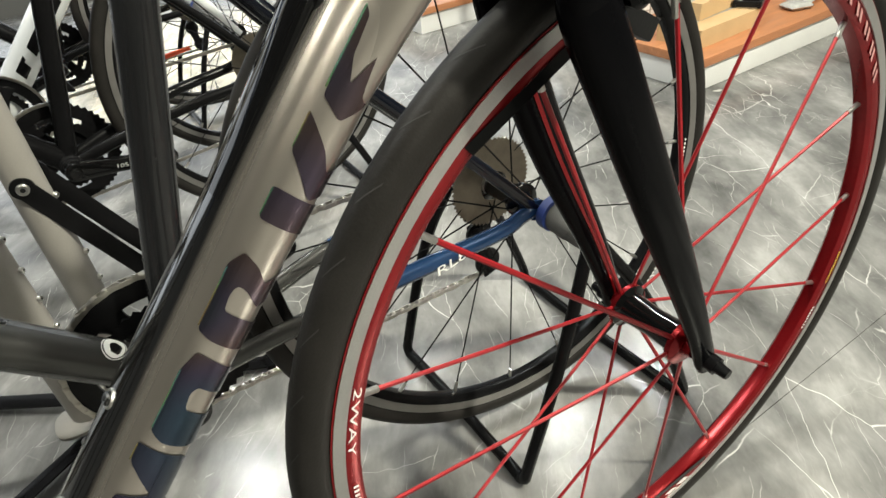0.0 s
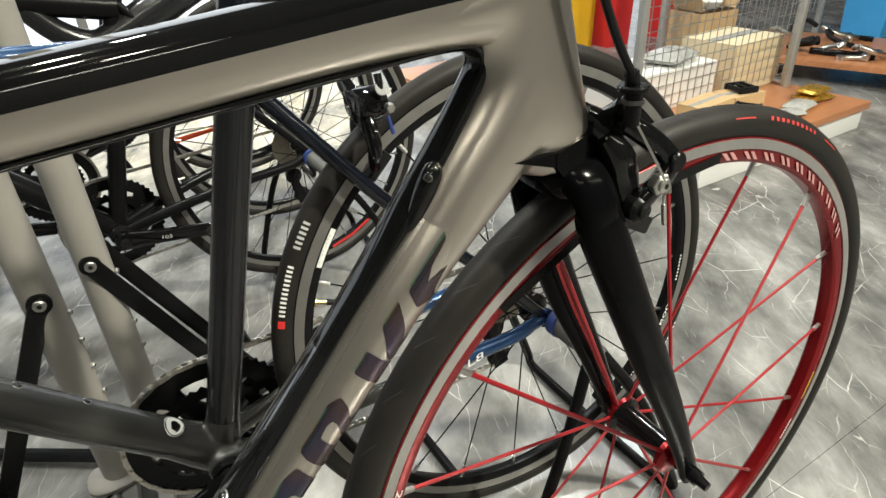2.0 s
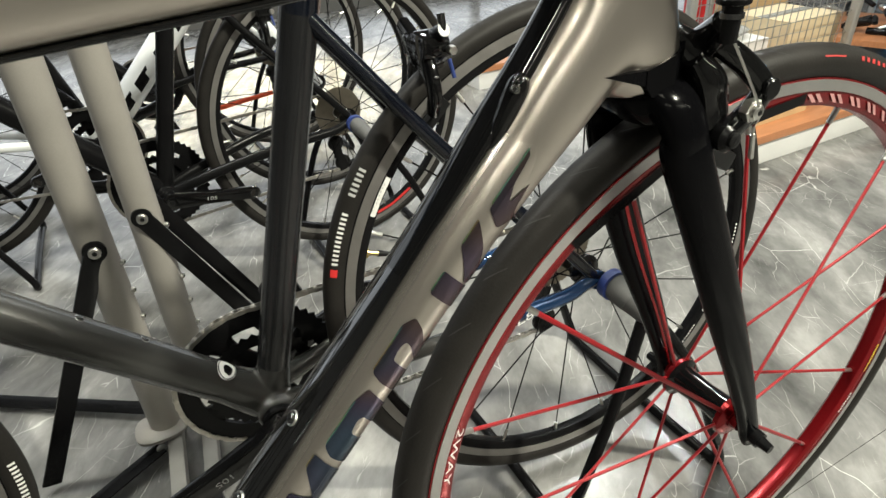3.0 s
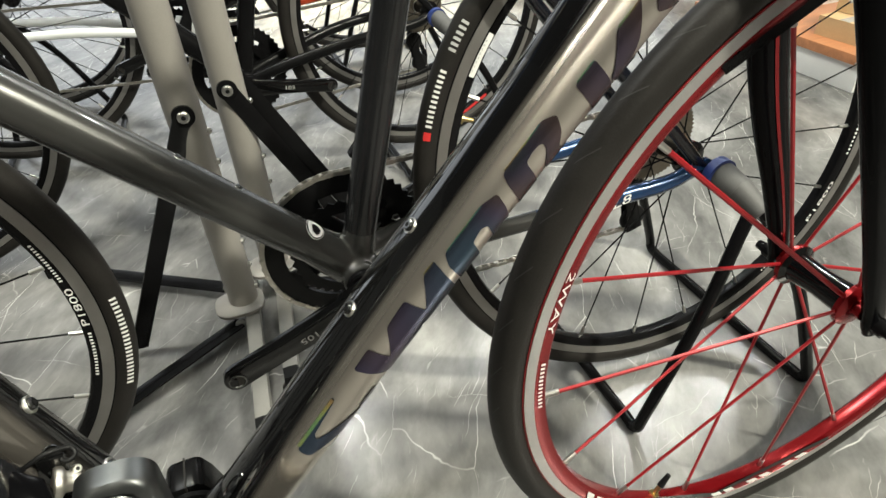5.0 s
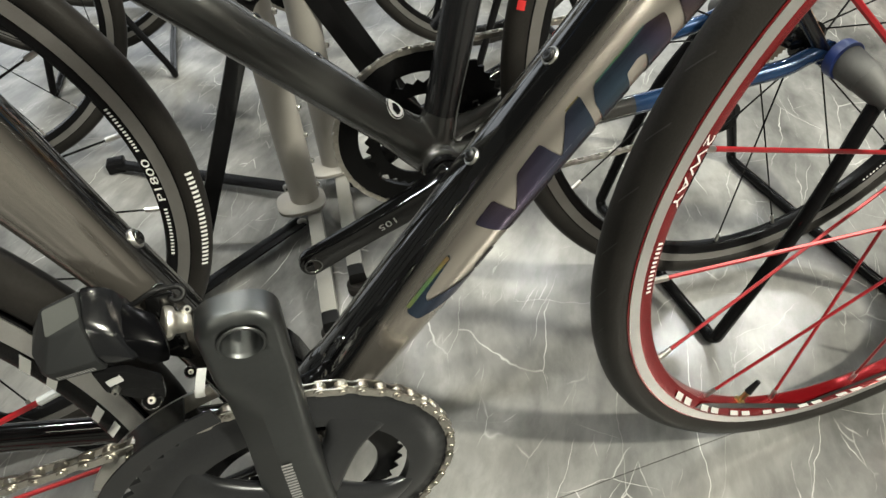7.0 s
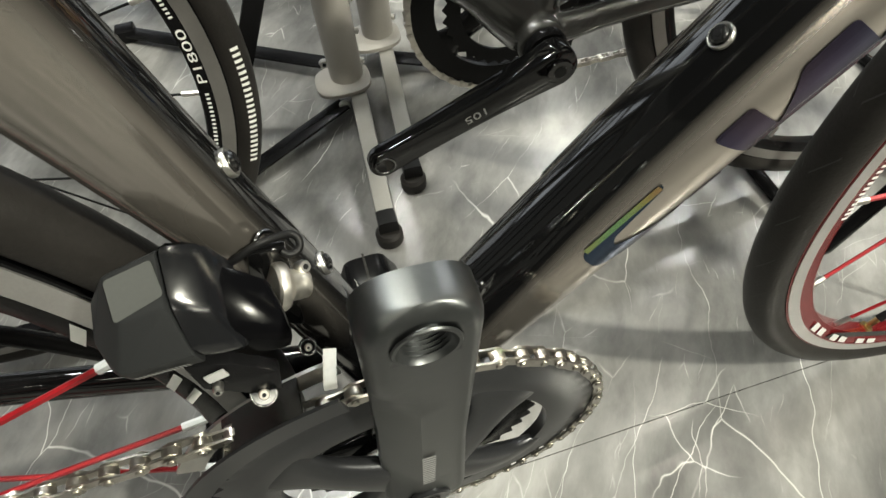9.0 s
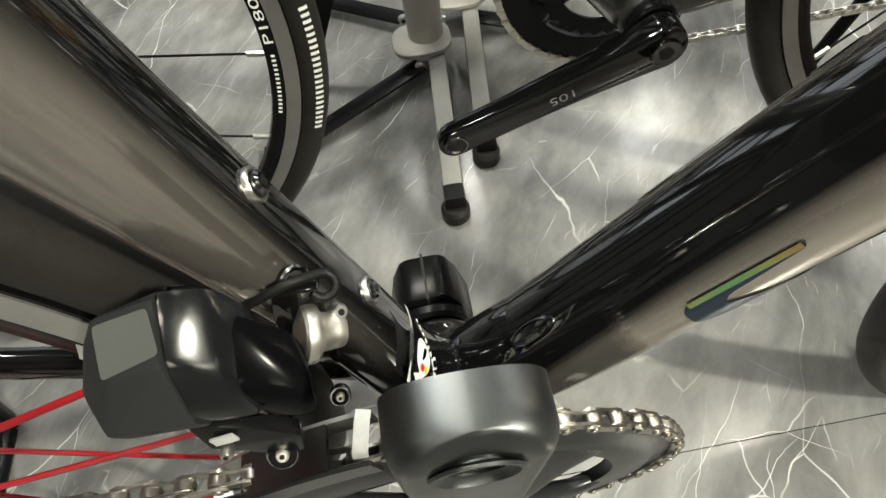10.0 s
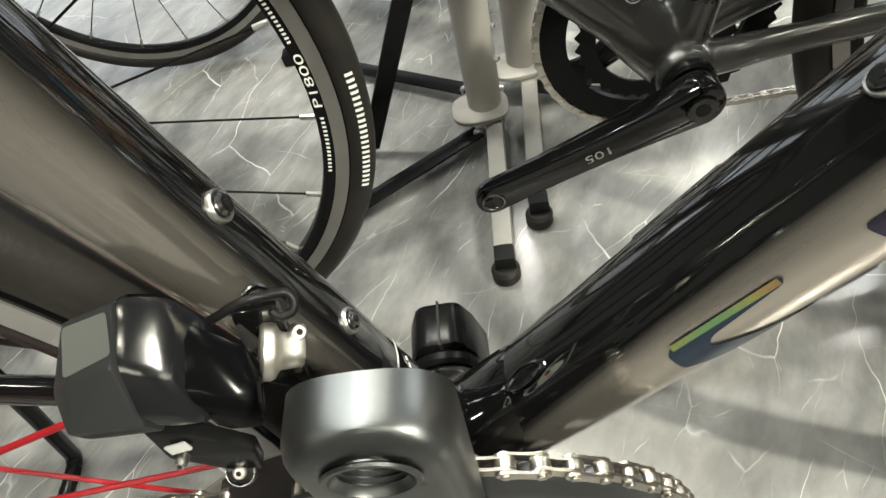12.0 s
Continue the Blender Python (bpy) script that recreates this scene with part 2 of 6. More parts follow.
def base(name, label, category, place=(0, 0, 0), turn=0.0, group="", kind=""):
    ob = new(name)
    ob.empty_display_size = 0.05
    ob.matrix_basis = pose(*place, 0, 0, turn)
    return tagged(ob, label, category, group, kind)


def spline(points, n):
    """A smooth line of n steps a span through the points; each point may carry more numbers than three."""
    p = [np.array(q, float) for q in points]
    if len(p) == 2:
        return [p[0] + (p[1] - p[0]) * i / n for i in range(n + 1)]
    p = [2 * p[0] - p[1]] + p + [2 * p[-1] - p[-2]]
    out = []
    for i in range(1, len(p) - 2):
        a, b, c, d = p[i - 1:i + 3]
        for k in range(n):
            t = k / n
            out.append(0.5 * (2 * b + (c - a) * t + (2 * a - 5 * b + 4 * c - d) * t * t + (3 * b - a - 3 * c + d) * t ** 3))
    out.append(p[-2])
    return out


class Loft:
    """A tube through points (x, y, z, half height, half width); its width lies along ref. Angle 0 is the height's plus side, a quarter is +ref."""

    def __init__(self, points, seg=20, steps=6, ref=(0, 1, 0), power=2.0, cap=True, warp=None):
        line = spline(points, steps)
        self.rings, self.seg, self.cap = [], seg, cap
        for i, q in enumerate(line):
            a, c = line[max(i - 1, 0)][:3], line[min(i + 1, len(line) - 1)][:3]
            tan = Vector(c - a).normalized()
            wide = Vector(ref) - tan * tan.dot(Vector(ref))
            wide.normalize()
            high = tan.cross(wide)
            ring = []
            for j in range(seg):
                an = 2 * math.pi * (warp(i / (len(line) - 1), j / seg) if warp else j / seg)
                co, si = math.cos(an), math.sin(an)
                k = (abs(co) ** power + abs(si) ** power) ** (-1 / power)
                ring.append(Vector(q[:3]) + high * (q[3] * co * k) + wide * (q[4] * si * k))
            self.rings.append(ring)

    def add(self, bm, paint=None):
        vs = [[bm.verts.new(v) for v in ring] for ring in self.rings]
        for i in range(len(vs) - 1):
            for j in range(self.seg):
                k = (j + 1) % self.seg
                f = bm.faces.new((vs[i][j], vs[i][k], vs[i + 1][k], vs[i + 1][j]))
                if paint:
                    f.material_index = paint((i + 0.5) / (len(vs) - 1), (j + 0.5) / self.seg)
        if self.cap:
            for ring, s in ((vs[0], 0), (vs[-1], 1)):
                f = bm.faces.new(ring)
                if paint:
                    f.material_index = paint(s, 0.25)
        return bm

    def on(self, s, a, off=0.0006):
        """A point on the skin, s along the tube and a round it, raised by off."""
        fi = min(max(s, 0), 0.9999) * (len(self.rings) - 1)
        i = int(fi)
        fj = (a % 1.0) * self.seg
        j = int(fj)
        u, w = fi - i, fj - j
        j, k = j % self.seg, (j + 1) % self.seg
        r0, r1 = self.rings[i], self.rings[i + 1]
        p00, p01, p10, p11 = r0[j], r0[k], r1[j], r1[k]
        p = (p00 * (1 - w) + p01 * w) * (1 - u) + (p10 * (1 - w) + p11 * w) * u
        nrm = (p01 - p00).cross(p10 - p00)
        nrm.normalize()
        mid = sum(r0, Vector()) / self.seg
        if nrm.dot(p - mid) < 0:
            nrm = -nrm
        return p + nrm * off


def tube(bm, points, radius, seg=10, steps=5, flat=1.0, power=2.0, ref=(0, 1, 0)):
    """A round rod of one radius, or flattened across ref."""
    return Loft([(*p, radius, radius * flat) for p in points], seg, steps, ref, power).add(bm)


def rod(bm, a, b, radius, seg=10, radius_b=None):
    a, b = Vector(a), Vector(b)
    d = (b - a).normalized()
    ref = (0, 1, 0) if abs(d.y) < 0.8 else (1, 0, 0)
    rb = radius if radius_b is None else radius_b
    return Loft([(*a, radius, radius), (*b, rb, rb)], seg, 1, ref).add(bm)


def revolve(bm, profile, centre=(0, 0, 0), seg=64, axis="y", paint=None, closed=True):
    """Turns a closed outline of (radius, along) round an axis."""
    vs = []
    c = Vector(centre)
    for i in range(seg):
        an = 2 * math.pi * i / seg
        ring = []
        for r, y in profile:
            if axis == "y":
                p = Vector((r * math.cos(an), y, r * math.sin(an)))
            elif axis == "z":
                p = Vector((r * math.cos(an), r * math.sin(an), y))
            else:
                p = Vector((y, r * math.cos(an), r * math.sin(an)))
            ring.append(bm.verts.new(c + p))
        vs.append(ring)
    n = len(profile)
    for i in range(seg):
        a, b = vs[i], vs[(i + 1) % seg]
        for j in range(n if closed else n - 1):
            k = (j + 1) % n
            f = bm.faces.new((a[j], a[k], b[k], b[j]))
            if paint:
                f.material_index = paint(j)
    return bm


def disc(bm, centre, radius, thick, seg=24, axis="y", bevel=0.0):
    """A short solid cylinder with a small rounded rim; centre is its middle."""
    h = thick / 2
    e = min(bevel, h * 0.9, radius * 0.5)
    prof = [(0.0001, -h), (radius - e, -h), (radius, -h + e), (radius, h - e), (radius - e, h), (0.0001, h)]
    return revolve(bm, prof, centre, seg, axis)


def box(bm, centre, size, bevel=0.0, m=None):
    made = bmesh.ops.create_cube(bm, size=1.0)["verts"]
    for v in made:
        v.co = Vector((v.co.x * size[0], v.co.y * size[1], v.co.z * size[2]))
    if bevel:
        es = list({e for v in made for e in v.link_edges})
        made = list({v for f in bmesh.ops.bevel(bm, geom=es, offset=bevel, segments=2, affect="EDGES", profile=0.7)["faces"] for v in f.verts} | {v for v in made if v.is_valid})
    for v in made:
        v.co = (m @ v.co if m is not None else v.co) + Vector(centre)
    return bm


def hull(bm, points, bevel=0.0):
    """A convex solid round some corners, with its edges softened."""
    vs = [bm.verts.new(p) for p in points]
    out = bmesh.ops.convex_hull(bm, input=vs)
    junk = [v for v in vs if v.is_valid and not v.link_faces]
    bmesh.ops.delete(bm, geom=junk, context="VERTS")
    vs = [v for v in vs if v.is_valid]
    bmesh.ops.dissolve_limit(bm, angle_limit=0.02, verts=vs, edges=list({e for v in vs for e in v.link_edges}))
    if bevel:
        vs = [v for v in vs if v.is_valid]
        bmesh.ops.bevel(bm, geom=list({e for v in vs for e in v.link_edges}), offset=bevel, segments=2, affect="EDGES", profile=0.6)
    return bm


def patch(bm, surf, corners, n=4, k=3, mat=0):
    """A thin print on a skin: surf maps (s, a) to a point; corners are four (s, a)."""
    rows = []
    (s0, a0), (s1, a1), (s2, a2), (s3, a3) = corners
    for i in range(n + 1):
        u = i / n
        row = []
        for j in range(k + 1):
            w = j / k
            s = (s0 * (1 - u) + s1 * u) * (1 - w) + (s3 * (1 - u) + s2 * u) * w
            a = (a0 * (1 - u) + a1 * u) * (1 - w) + (a3 * (1 - u) + a2 * u) * w
            row.append(bm.verts.new(surf(s, a)))
        rows.append(row)
    for i in range(n):
        for j in range(k):
            bm.faces.new((rows[i][j], rows[i + 1][j], rows[i + 1][j + 1], rows[i][j + 1])).material_index = mat
    return bm


def bars(bm, surf, s0, s1, a0, a1, count, gap=0.25, slant=0.0, mat=0, k=1):
    """Plain bars, one for each sign of a line of print that runs from s0 to s1 and is a0 to a1 high."""
    if count > 2:
        count, gap = count * 2, 0.5
    step = (s1 - s0) / count
    for i in range(count):
        s = s0 + i * step
        e = s + step * (1 - gap)
        patch(bm, surf, [(s, a0), (e, a0), (e + slant, a1), (s + slant, a1)], 2, k, mat)
    return bm


def lettering(bm, word, surf, s0, s1, a0, a1):
    """A word in plain type laid on a skin, from s0 to s1 along it and from a0 to a1 up."""
    data = bpy.data.curves.new("type", "FONT")
    data.body, data.resolution_u = word, 3
    ob = new("type", data)
    flat = bpy.data.meshes.new_from_object(ob.evaluated_get(bpy.context.evaluated_depsgraph_get()))
    xs, ys = [v.co.x for v in flat.vertices], [v.co.y for v in flat.vertices]
    x0, x1, y0, y1 = min(xs), max(xs), min(ys), max(ys)
    vs = [bm.verts.new(surf(s0 + (s1 - s0) * (x - x0) / (x1 - x0), a0 + (a1 - a0) * (y - y0) / (y1 - y0))) for x, y in zip(xs, ys)]
    for f in flat.polygons:
        bm.faces.new([vs[i] for i in f.vertices])
    bpy.data.objects.remove(ob)
    bpy.data.meshes.remove(flat)
    bpy.data.curves.remove(data)
    return bm


def softened(points, r, squash=0.177, n=4):
    """An outline with its corners rounded; squash is the length of one unit up against one along."""
    out = []
    p = [Vector((s, a * squash)) for s, a in points]
    for i, c in enumerate(p):
        b, d = p[i - 1] - c, p[(i + 1) % len(p)] - c
        u, w = c + b * min(0.45, r / b.length), c + d * min(0.45, r / d.length)
        for k in range(n + 1):
            t = k / n
            q = u * (1 - t) ** 2 + c * 2 * t * (1 - t) + w * t * t
            out.append((q.x, q.y / squash))
    return out


def inlay(bm, outline, surf, fine=0.012):
    """A flat print of any outline, cut into strips that follow the skin."""
    n = len(outline)
    levels = sorted({round(a, 6) for _, a in outline})
    cuts = []
    for lo, hi in zip(levels, levels[1:]):
        k = max(1, math.ceil((hi - lo) / fine))
        cuts += [lo + (hi - lo) * i / k for i in range(k)]
    cuts.append(levels[-1])
    for lo, hi in zip(cuts, cuts[1:]):
        if hi - lo < 1e-6:
            continue
        mid, edges = (lo + hi) / 2, []
        for i in range(n):
            (s0, a0), (s1, a1) = outline[i], outline[(i + 1) % n]
            if (a0 - mid) * (a1 - mid) < 0:
                at = lambda a: s0 + (s1 - s0) * (a - a0) / (a1 - a0)
                edges.append((at(mid), at(lo), at(hi)))
        edges.sort()
        for e, f in zip(edges[::2], edges[1::2]):
            bm.faces.new([bm.verts.new(surf(*q)) for q in ((e[1], lo), (f[1], lo), (f[2], hi), (e[2], hi))])
    return bm

# ---- the room ----


def slab(name, x0, x1, y0, y1, z0, z1, mat, label, category):
    bm = bmesh.new()
    box(bm, ((x0 + x1) / 2, (y0 + y1) / 2, (z0 + z1) / 2), (x1 - x0, y1 - y0, z1 - z0))
    return tagged(link(name, bm, mat, None, "", False), label, category, "", "structure")


WALL = surface("grey_wall_paint", (0.11, 0.11, 0.107), 0.7, 0.0, 0.05, 3, 200, bump=0.1)
PALE_WALL = surface("pale_wall_paint", (0.130, 0.127, 0.122), 0.7, 0.0, 0.05, 3, 200, bump=0.1)
CEIL = surface("dark_ceiling_paint", (0.035, 0.035, 0.035), 0.8, 0.0, 0.04, 3, 200)
SUBFLOOR = surface("dark_grout", (0.07, 0.07, 0.068), 0.8, 0.0, 0.1, 20, 300)
X0, X1, Y0, Y1 = -4.0, 6.0, -4.0, 4.6
floor = slab("floor", X0, X1, Y0, Y1, -0.12, -0.010, SUBFLOOR, "polished dark grey marble tile floor with white veins", "floor")
slab("ceiling", X0, X1, Y0, Y1, 2.9, 3.0, CEIL, "dark painted shop ceiling", "ceiling")
slab("wall_north", X0, X1, Y1, Y1 + 0.15, -0.12, 0.12, WALL, "low grey painted sill wall under the shop window", "wall")
slab("wall_north_lintel", X0, X1, Y1, Y1 + 0.15, 2.5, 3.0, WALL, "grey painted lintel over the shop window", "wall")
slab("wall_south", X0, X1, Y0 - 0.15, Y0, -0.12, 3.0, PALE_WALL, "plain grey painted shop wall", "wall")
slab("wall_east", X1, X1 + 0.15, Y0 - 0.15, Y1 + 0.15, -0.12, 3.0, WALL, "plain grey painted shop wall", "wall")
slab("wall_west", X0 - 0.15, X0, Y0 - 0.15, Y1 + 0.15, -0.12, 3.0, WALL, "plain grey painted shop wall", "wall")

# ---- wheels ----


def wheel(parent, name, hub, r=0.338, tyre_w=0.0125, depth=0.026, rim_mat=None, spoke_mat=None, count=16, offset=0.0, spoke_w=0.0016, hub_mat=None,
          seg=96, nipple=None, flange=0.034, hub_r=0.019, prints=(), words=(), paired=False, lacing=0.0, track=True, flat=1.0, drive=0.0, valve=None, label="", track_mat=None, sidewall=0.0245, track_w=0.0115):
    """A wheel in the plane of its bicycle, hub at (x, y, z) under parent: rim with tyre, brake tracks, hub, spokes, nipples and prints."""
    bead = r - sidewall
    inner = bead - depth + 0.006
    w = 0.0105
    bm = bmesh.new()
    prof = [(bead + 0.002, -w), (bead - track_w - 0.001, -w), (bead - track_w - 0.001, -w + 0.0005), (inner + 0.004, -w + 0.001), (inner, -w + 0.004), (inner - 0.001, 0), (inner, w - 0.004), (inner + 0.004, w - 0.001), (bead - track_w - 0.001, w - 0.0005), (bead - track_w - 0.001, w), (bead + 0.002, w), (bead - 0.004, 0)]
    revolve(bm, prof, seg=seg)
    rim = part(name, bm, rim_mat, parent, label)
    rim.matrix_basis = Matrix.Translation(hub)
    bm = bmesh.new()
    t = tyre_w
    rc = r - t
    prof = [(rc + t * math.cos(a), t * math.sin(a)) for a in np.linspace(-2.45, 2.45, 17)]
    revolve(bm, prof, seg=seg)
    part("tyre", bm, RUBBER, rim)
    if track:
        for side in (-1, 1):
            bm = bmesh.new()
            y = side * (w + 0.0008)
            revolve(bm, [(bead + 0.0005, y), (bead - track_w, y), (bead - track_w, side * (w - 0.001)), (bead + 0.0005, side * (w - 0.001))], seg=seg)
            part("brake_track", bm, track_mat or TRACK, rim)
    bm = bmesh.new()
    fl, hr = flange, hub_r
    prof = [(0.0001, -0.047), (0.009, -0.047), (0.009, -fl - 0.006), (hr * 0.8, -fl - 0.005), (hr, -fl - 0.002), (hr, -fl + 0.003), (hr * 0.7, -fl + 0.006), (hr * 0.62, 0), (hr * 0.7, fl - 0.006), (hr, fl - 0.003), (hr, fl + 0.002), (hr * 0.8, fl + 0.005), (0.009, fl + 0.006), (0.009, 0.047), (0.0001, 0.047)]
    revolve(bm, prof, seg=28, paint=lambda j: 1 if 5 <= j <= 8 else 0)
    part("hub", bm, [hub_mat or GLOSS_BLACK, GLOSS_BLACK], rim)
    made = {}
    for i in range(count):
        side = 1 if i % 2 else -1
        tw = lacing * (1 if (i // 2) % 2 else -1)
        key = (side, tw)
        an = offset + 360.0 / count * i + (side * 360.0 / count * 0.28 if paired else 0)
        m = Matrix.Rotation(radians(-an), 4, "Y")
        if key not in made:
            bm = bmesh.new()
            f = side * (fl if not (drive and side < 0) else fl * 0.6)
            a = Vector((hr * 0.9 * math.cos(tw), f, hr * 0.9 * math.sin(tw)))
            b = Vector((inner - 0.004, side * 0.0015, 0))
            Loft([(*a, spoke_w * flat, spoke_w), (*b, spoke_w * flat, spoke_w)], 6, 1, (0, 1, 0)).add(bm)
            s = part("spoke", bm, spoke_mat, rim)
            bm = bmesh.new()
            d = (b - a).normalized()
            rod(bm, b - d * 0.011, b + d * 0.006, 0.0026, 8)
            nip = part("nipple", bm, nipple or STEEL, rim)
            s.matrix_basis = m
            nip.matrix_basis = m
            made[key] = (s, nip)
        else:
            share("spoke", made[key][0], rim, m)
            share("nipple", made[key][1], rim, m)
    if valve is not None:
        bm = bmesh.new()
        rod(bm, (inner + 0.002, 0, 0), (inner - 0.024, 0, 0), 0.0029, 10)
        rod(bm, (inner + 0.001, 0, 0), (inner - 0.003, 0, 0), 0.006, 12)
        v = part("valve", bm, BRASS, rim)
        v.matrix_basis = Matrix.Rotation(radians(-valve), 4, "Y")
        bm = bmesh.new()
        rod(bm, (inner - 0.016, 0, 0), (inner - 0.034, 0, 0), 0.0042, 10, 0.0026)
        c = part("valve_cap", bm, DULL_BLACK, v)
    for mat, side, a0, a1, r0, r1, n, gap, where in prints:
        bm = bmesh.new()
        if where == "rim":
            lo, hi = inner + 0.0025, bead - track_w - 0.0013
            surf = lambda s, a: Vector(((lo + (hi - lo) * a) * math.cos(radians(s)), side * (w + (0.0003 if n > 1 or mat is not SATIN_BLACK else 0.0)), (lo + (hi - lo) * a) * math.sin(radians(s))))
        else:
            def surf(s, a):
                x = side * (2.05 - 1.35 * a)
                q, y = rc + (t + 0.0004) * math.cos(x), (t + 0.0004) * math.sin(x)
                return Vector((q * math.cos(radians(s)), y, q * math.sin(radians(s))))
        bars(bm, surf, a0, a1, r0, r1, n, gap, 1.6 if where == "rim" and n == 2 else 0.0, 0, 3)
        part("print", bm, mat, rim)
    for word, side, a0, a1, r0, r1 in words:
        lo, hi = inner + 0.0025, bead - track_w - 0.0013
        bm = bmesh.new()
        lettering(bm, word, lambda s, a: Vector(((lo + (hi - lo) * a) * math.cos(radians(s)), side * (w + 0.0003), (lo + (hi - lo) * a) * math.sin(radians(s)))), a0, a1, r0, r1)
        part("print", bm, WHITE_INK, rim)
    return rim

# ---- chainrings, cranks and chains ----


def chainring(parent, place, r, teeth, mat, arms=4, turn=20.0, thick=0.003, hollow=0.62):
    """A toothed ring with a stepped face and the arms of its spider."""
    bm = bmesh.new()
    inner = r * hollow
    n = teeth * 2
    vs = []
    for i in range(n):
        an = 2 * math.pi * i / n
        ro = r + (0.0035 if i % 2 else -0.0015)
        ring = []
        for q, y in ((inner, -thick), (r - 0.012, -thick), (r - 0.008, -thick * 0.4), (ro, -thick * 0.35), (ro, thick * 0.35), (r - 0.012, thick * 0.5), (inner, thick * 0.5)):
            ring.append(bm.verts.new((q * math.cos(an), y, q * math.sin(an))))
        vs.append(ring)
    for i in range(n):
        a, b = vs[i], vs[(i + 1) % n]
        for j in range(7):
            k = (j + 1) % 7
            bm.faces.new((a[j], a[k], b[k], b[j]))
    ob = part("chainring", bm, mat, parent)
    ob.matrix_basis = Matrix.Translation(place)
    made = None
    for i in range(arms):
        m = Matrix.Rotation(radians(turn + 360.0 / arms * i), 4, "Y")
        if made is None:
            bm = bmesh.new()
            Loft([(0.006, -0.009, 0, 0.022, 0.007), (inner * 0.45, -0.008, 0, 0.0150, 0.0065), (inner * 0.80, -0.005, 0, 0.0135, 0.0055), (inner + 0.002, -0.0025, 0, 0.021, 0.0040), (inner + 0.008, -0.001, 0, 0.026, 0.0025)], 20, 5, (0, 1, 0), 2.6).add(bm)
            made = part("spider_arm", bm, mat, ob)
            made.matrix_basis = m
        else:
            share("spider_arm", made, ob, m)
    return ob


def chain(parent, line, name="chain"):
    """Links along a line of points, each a pair of waisted plates on two rollers."""
    pitch = 0.0127
    pts = [np.array(p, float) for p in line]
    d = [0.0]
    for a, b in zip(pts, pts[1:]):
        d.append(d[-1] + float(np.linalg.norm(b - a)))
    n = int(d[-1] / pitch)

    def along(s):
        s = min(max(s, 0), d[-1] - 1e-6)
        i = max(k for k in range(len(d) - 1) if d[k] <= s)
        u = (s - d[i]) / (d[i + 1] - d[i])
        return Vector(pts[i] * (1 - u) + pts[i + 1] * u)

    bm = bmesh.new()
    for i in range(n + 1):
        disc(bm, along(i * pitch), 0.0039, 0.0030, 12)
    body = part(name, bm, CHAIN_STEEL, parent)
    kinds = []
    for y in (0.0026, 0.0014):
        bm = bmesh.new()
        for side in (-1, 1):
            ring = []
            for an in np.linspace(0, 2 * math.pi, 20, endpoint=False):
                x = math.cos(an)
                h = 0.0042 * (0.62 + 0.38 * abs(x)) if abs(x) < 0.75 else 0.0042
                ring.append((x * (pitch / 2 + 0.0038), side * y, math.sin(an) * h))
            lo = [bm.verts.new(p) for p in ring]
            hi = [bm.verts.new((p[0], p[1] + side * 0.0011, p[2])) for p in ring]
            bm.faces.new(lo)
            bm.faces.new(hi)
            for j in range(20):
                k = (j + 1) % 20
                bm.faces.new((lo[j], lo[k], hi[k], hi[j]))
            if y > 0.002:
                for x in (-pitch / 2, pitch / 2):
                    disc(bm, (x, side * (y + 0.0013), 0), 0.0018, 0.0012, 10)
        kinds.append(part("chain_link", bm, CHAIN_STEEL, body))
    for i in range(n):
        a, b = along(i * pitch), along((i + 1) * pitch)
        x = (b - a).normalized()
        y = Vector((0, 1, 0))
        y = (y - x * x.dot(y)).normalized()
        z = x.cross(y)
        m = Matrix((x, y, z)).transposed().to_4x4()
        m.translation = (a + b) / 2
        if i < 2:
            kinds[i % 2].matrix_basis = m
        else:
            share("chain_link", kinds[i % 2], body, m)
    return body


def arc(centre, r, y, a0, a1, n=24):
    return [(centre[0] + r * math.cos(radians(a)), y, centre[1] + r * math.sin(radians(a))) for a in np.linspace(a0, a1, n)]


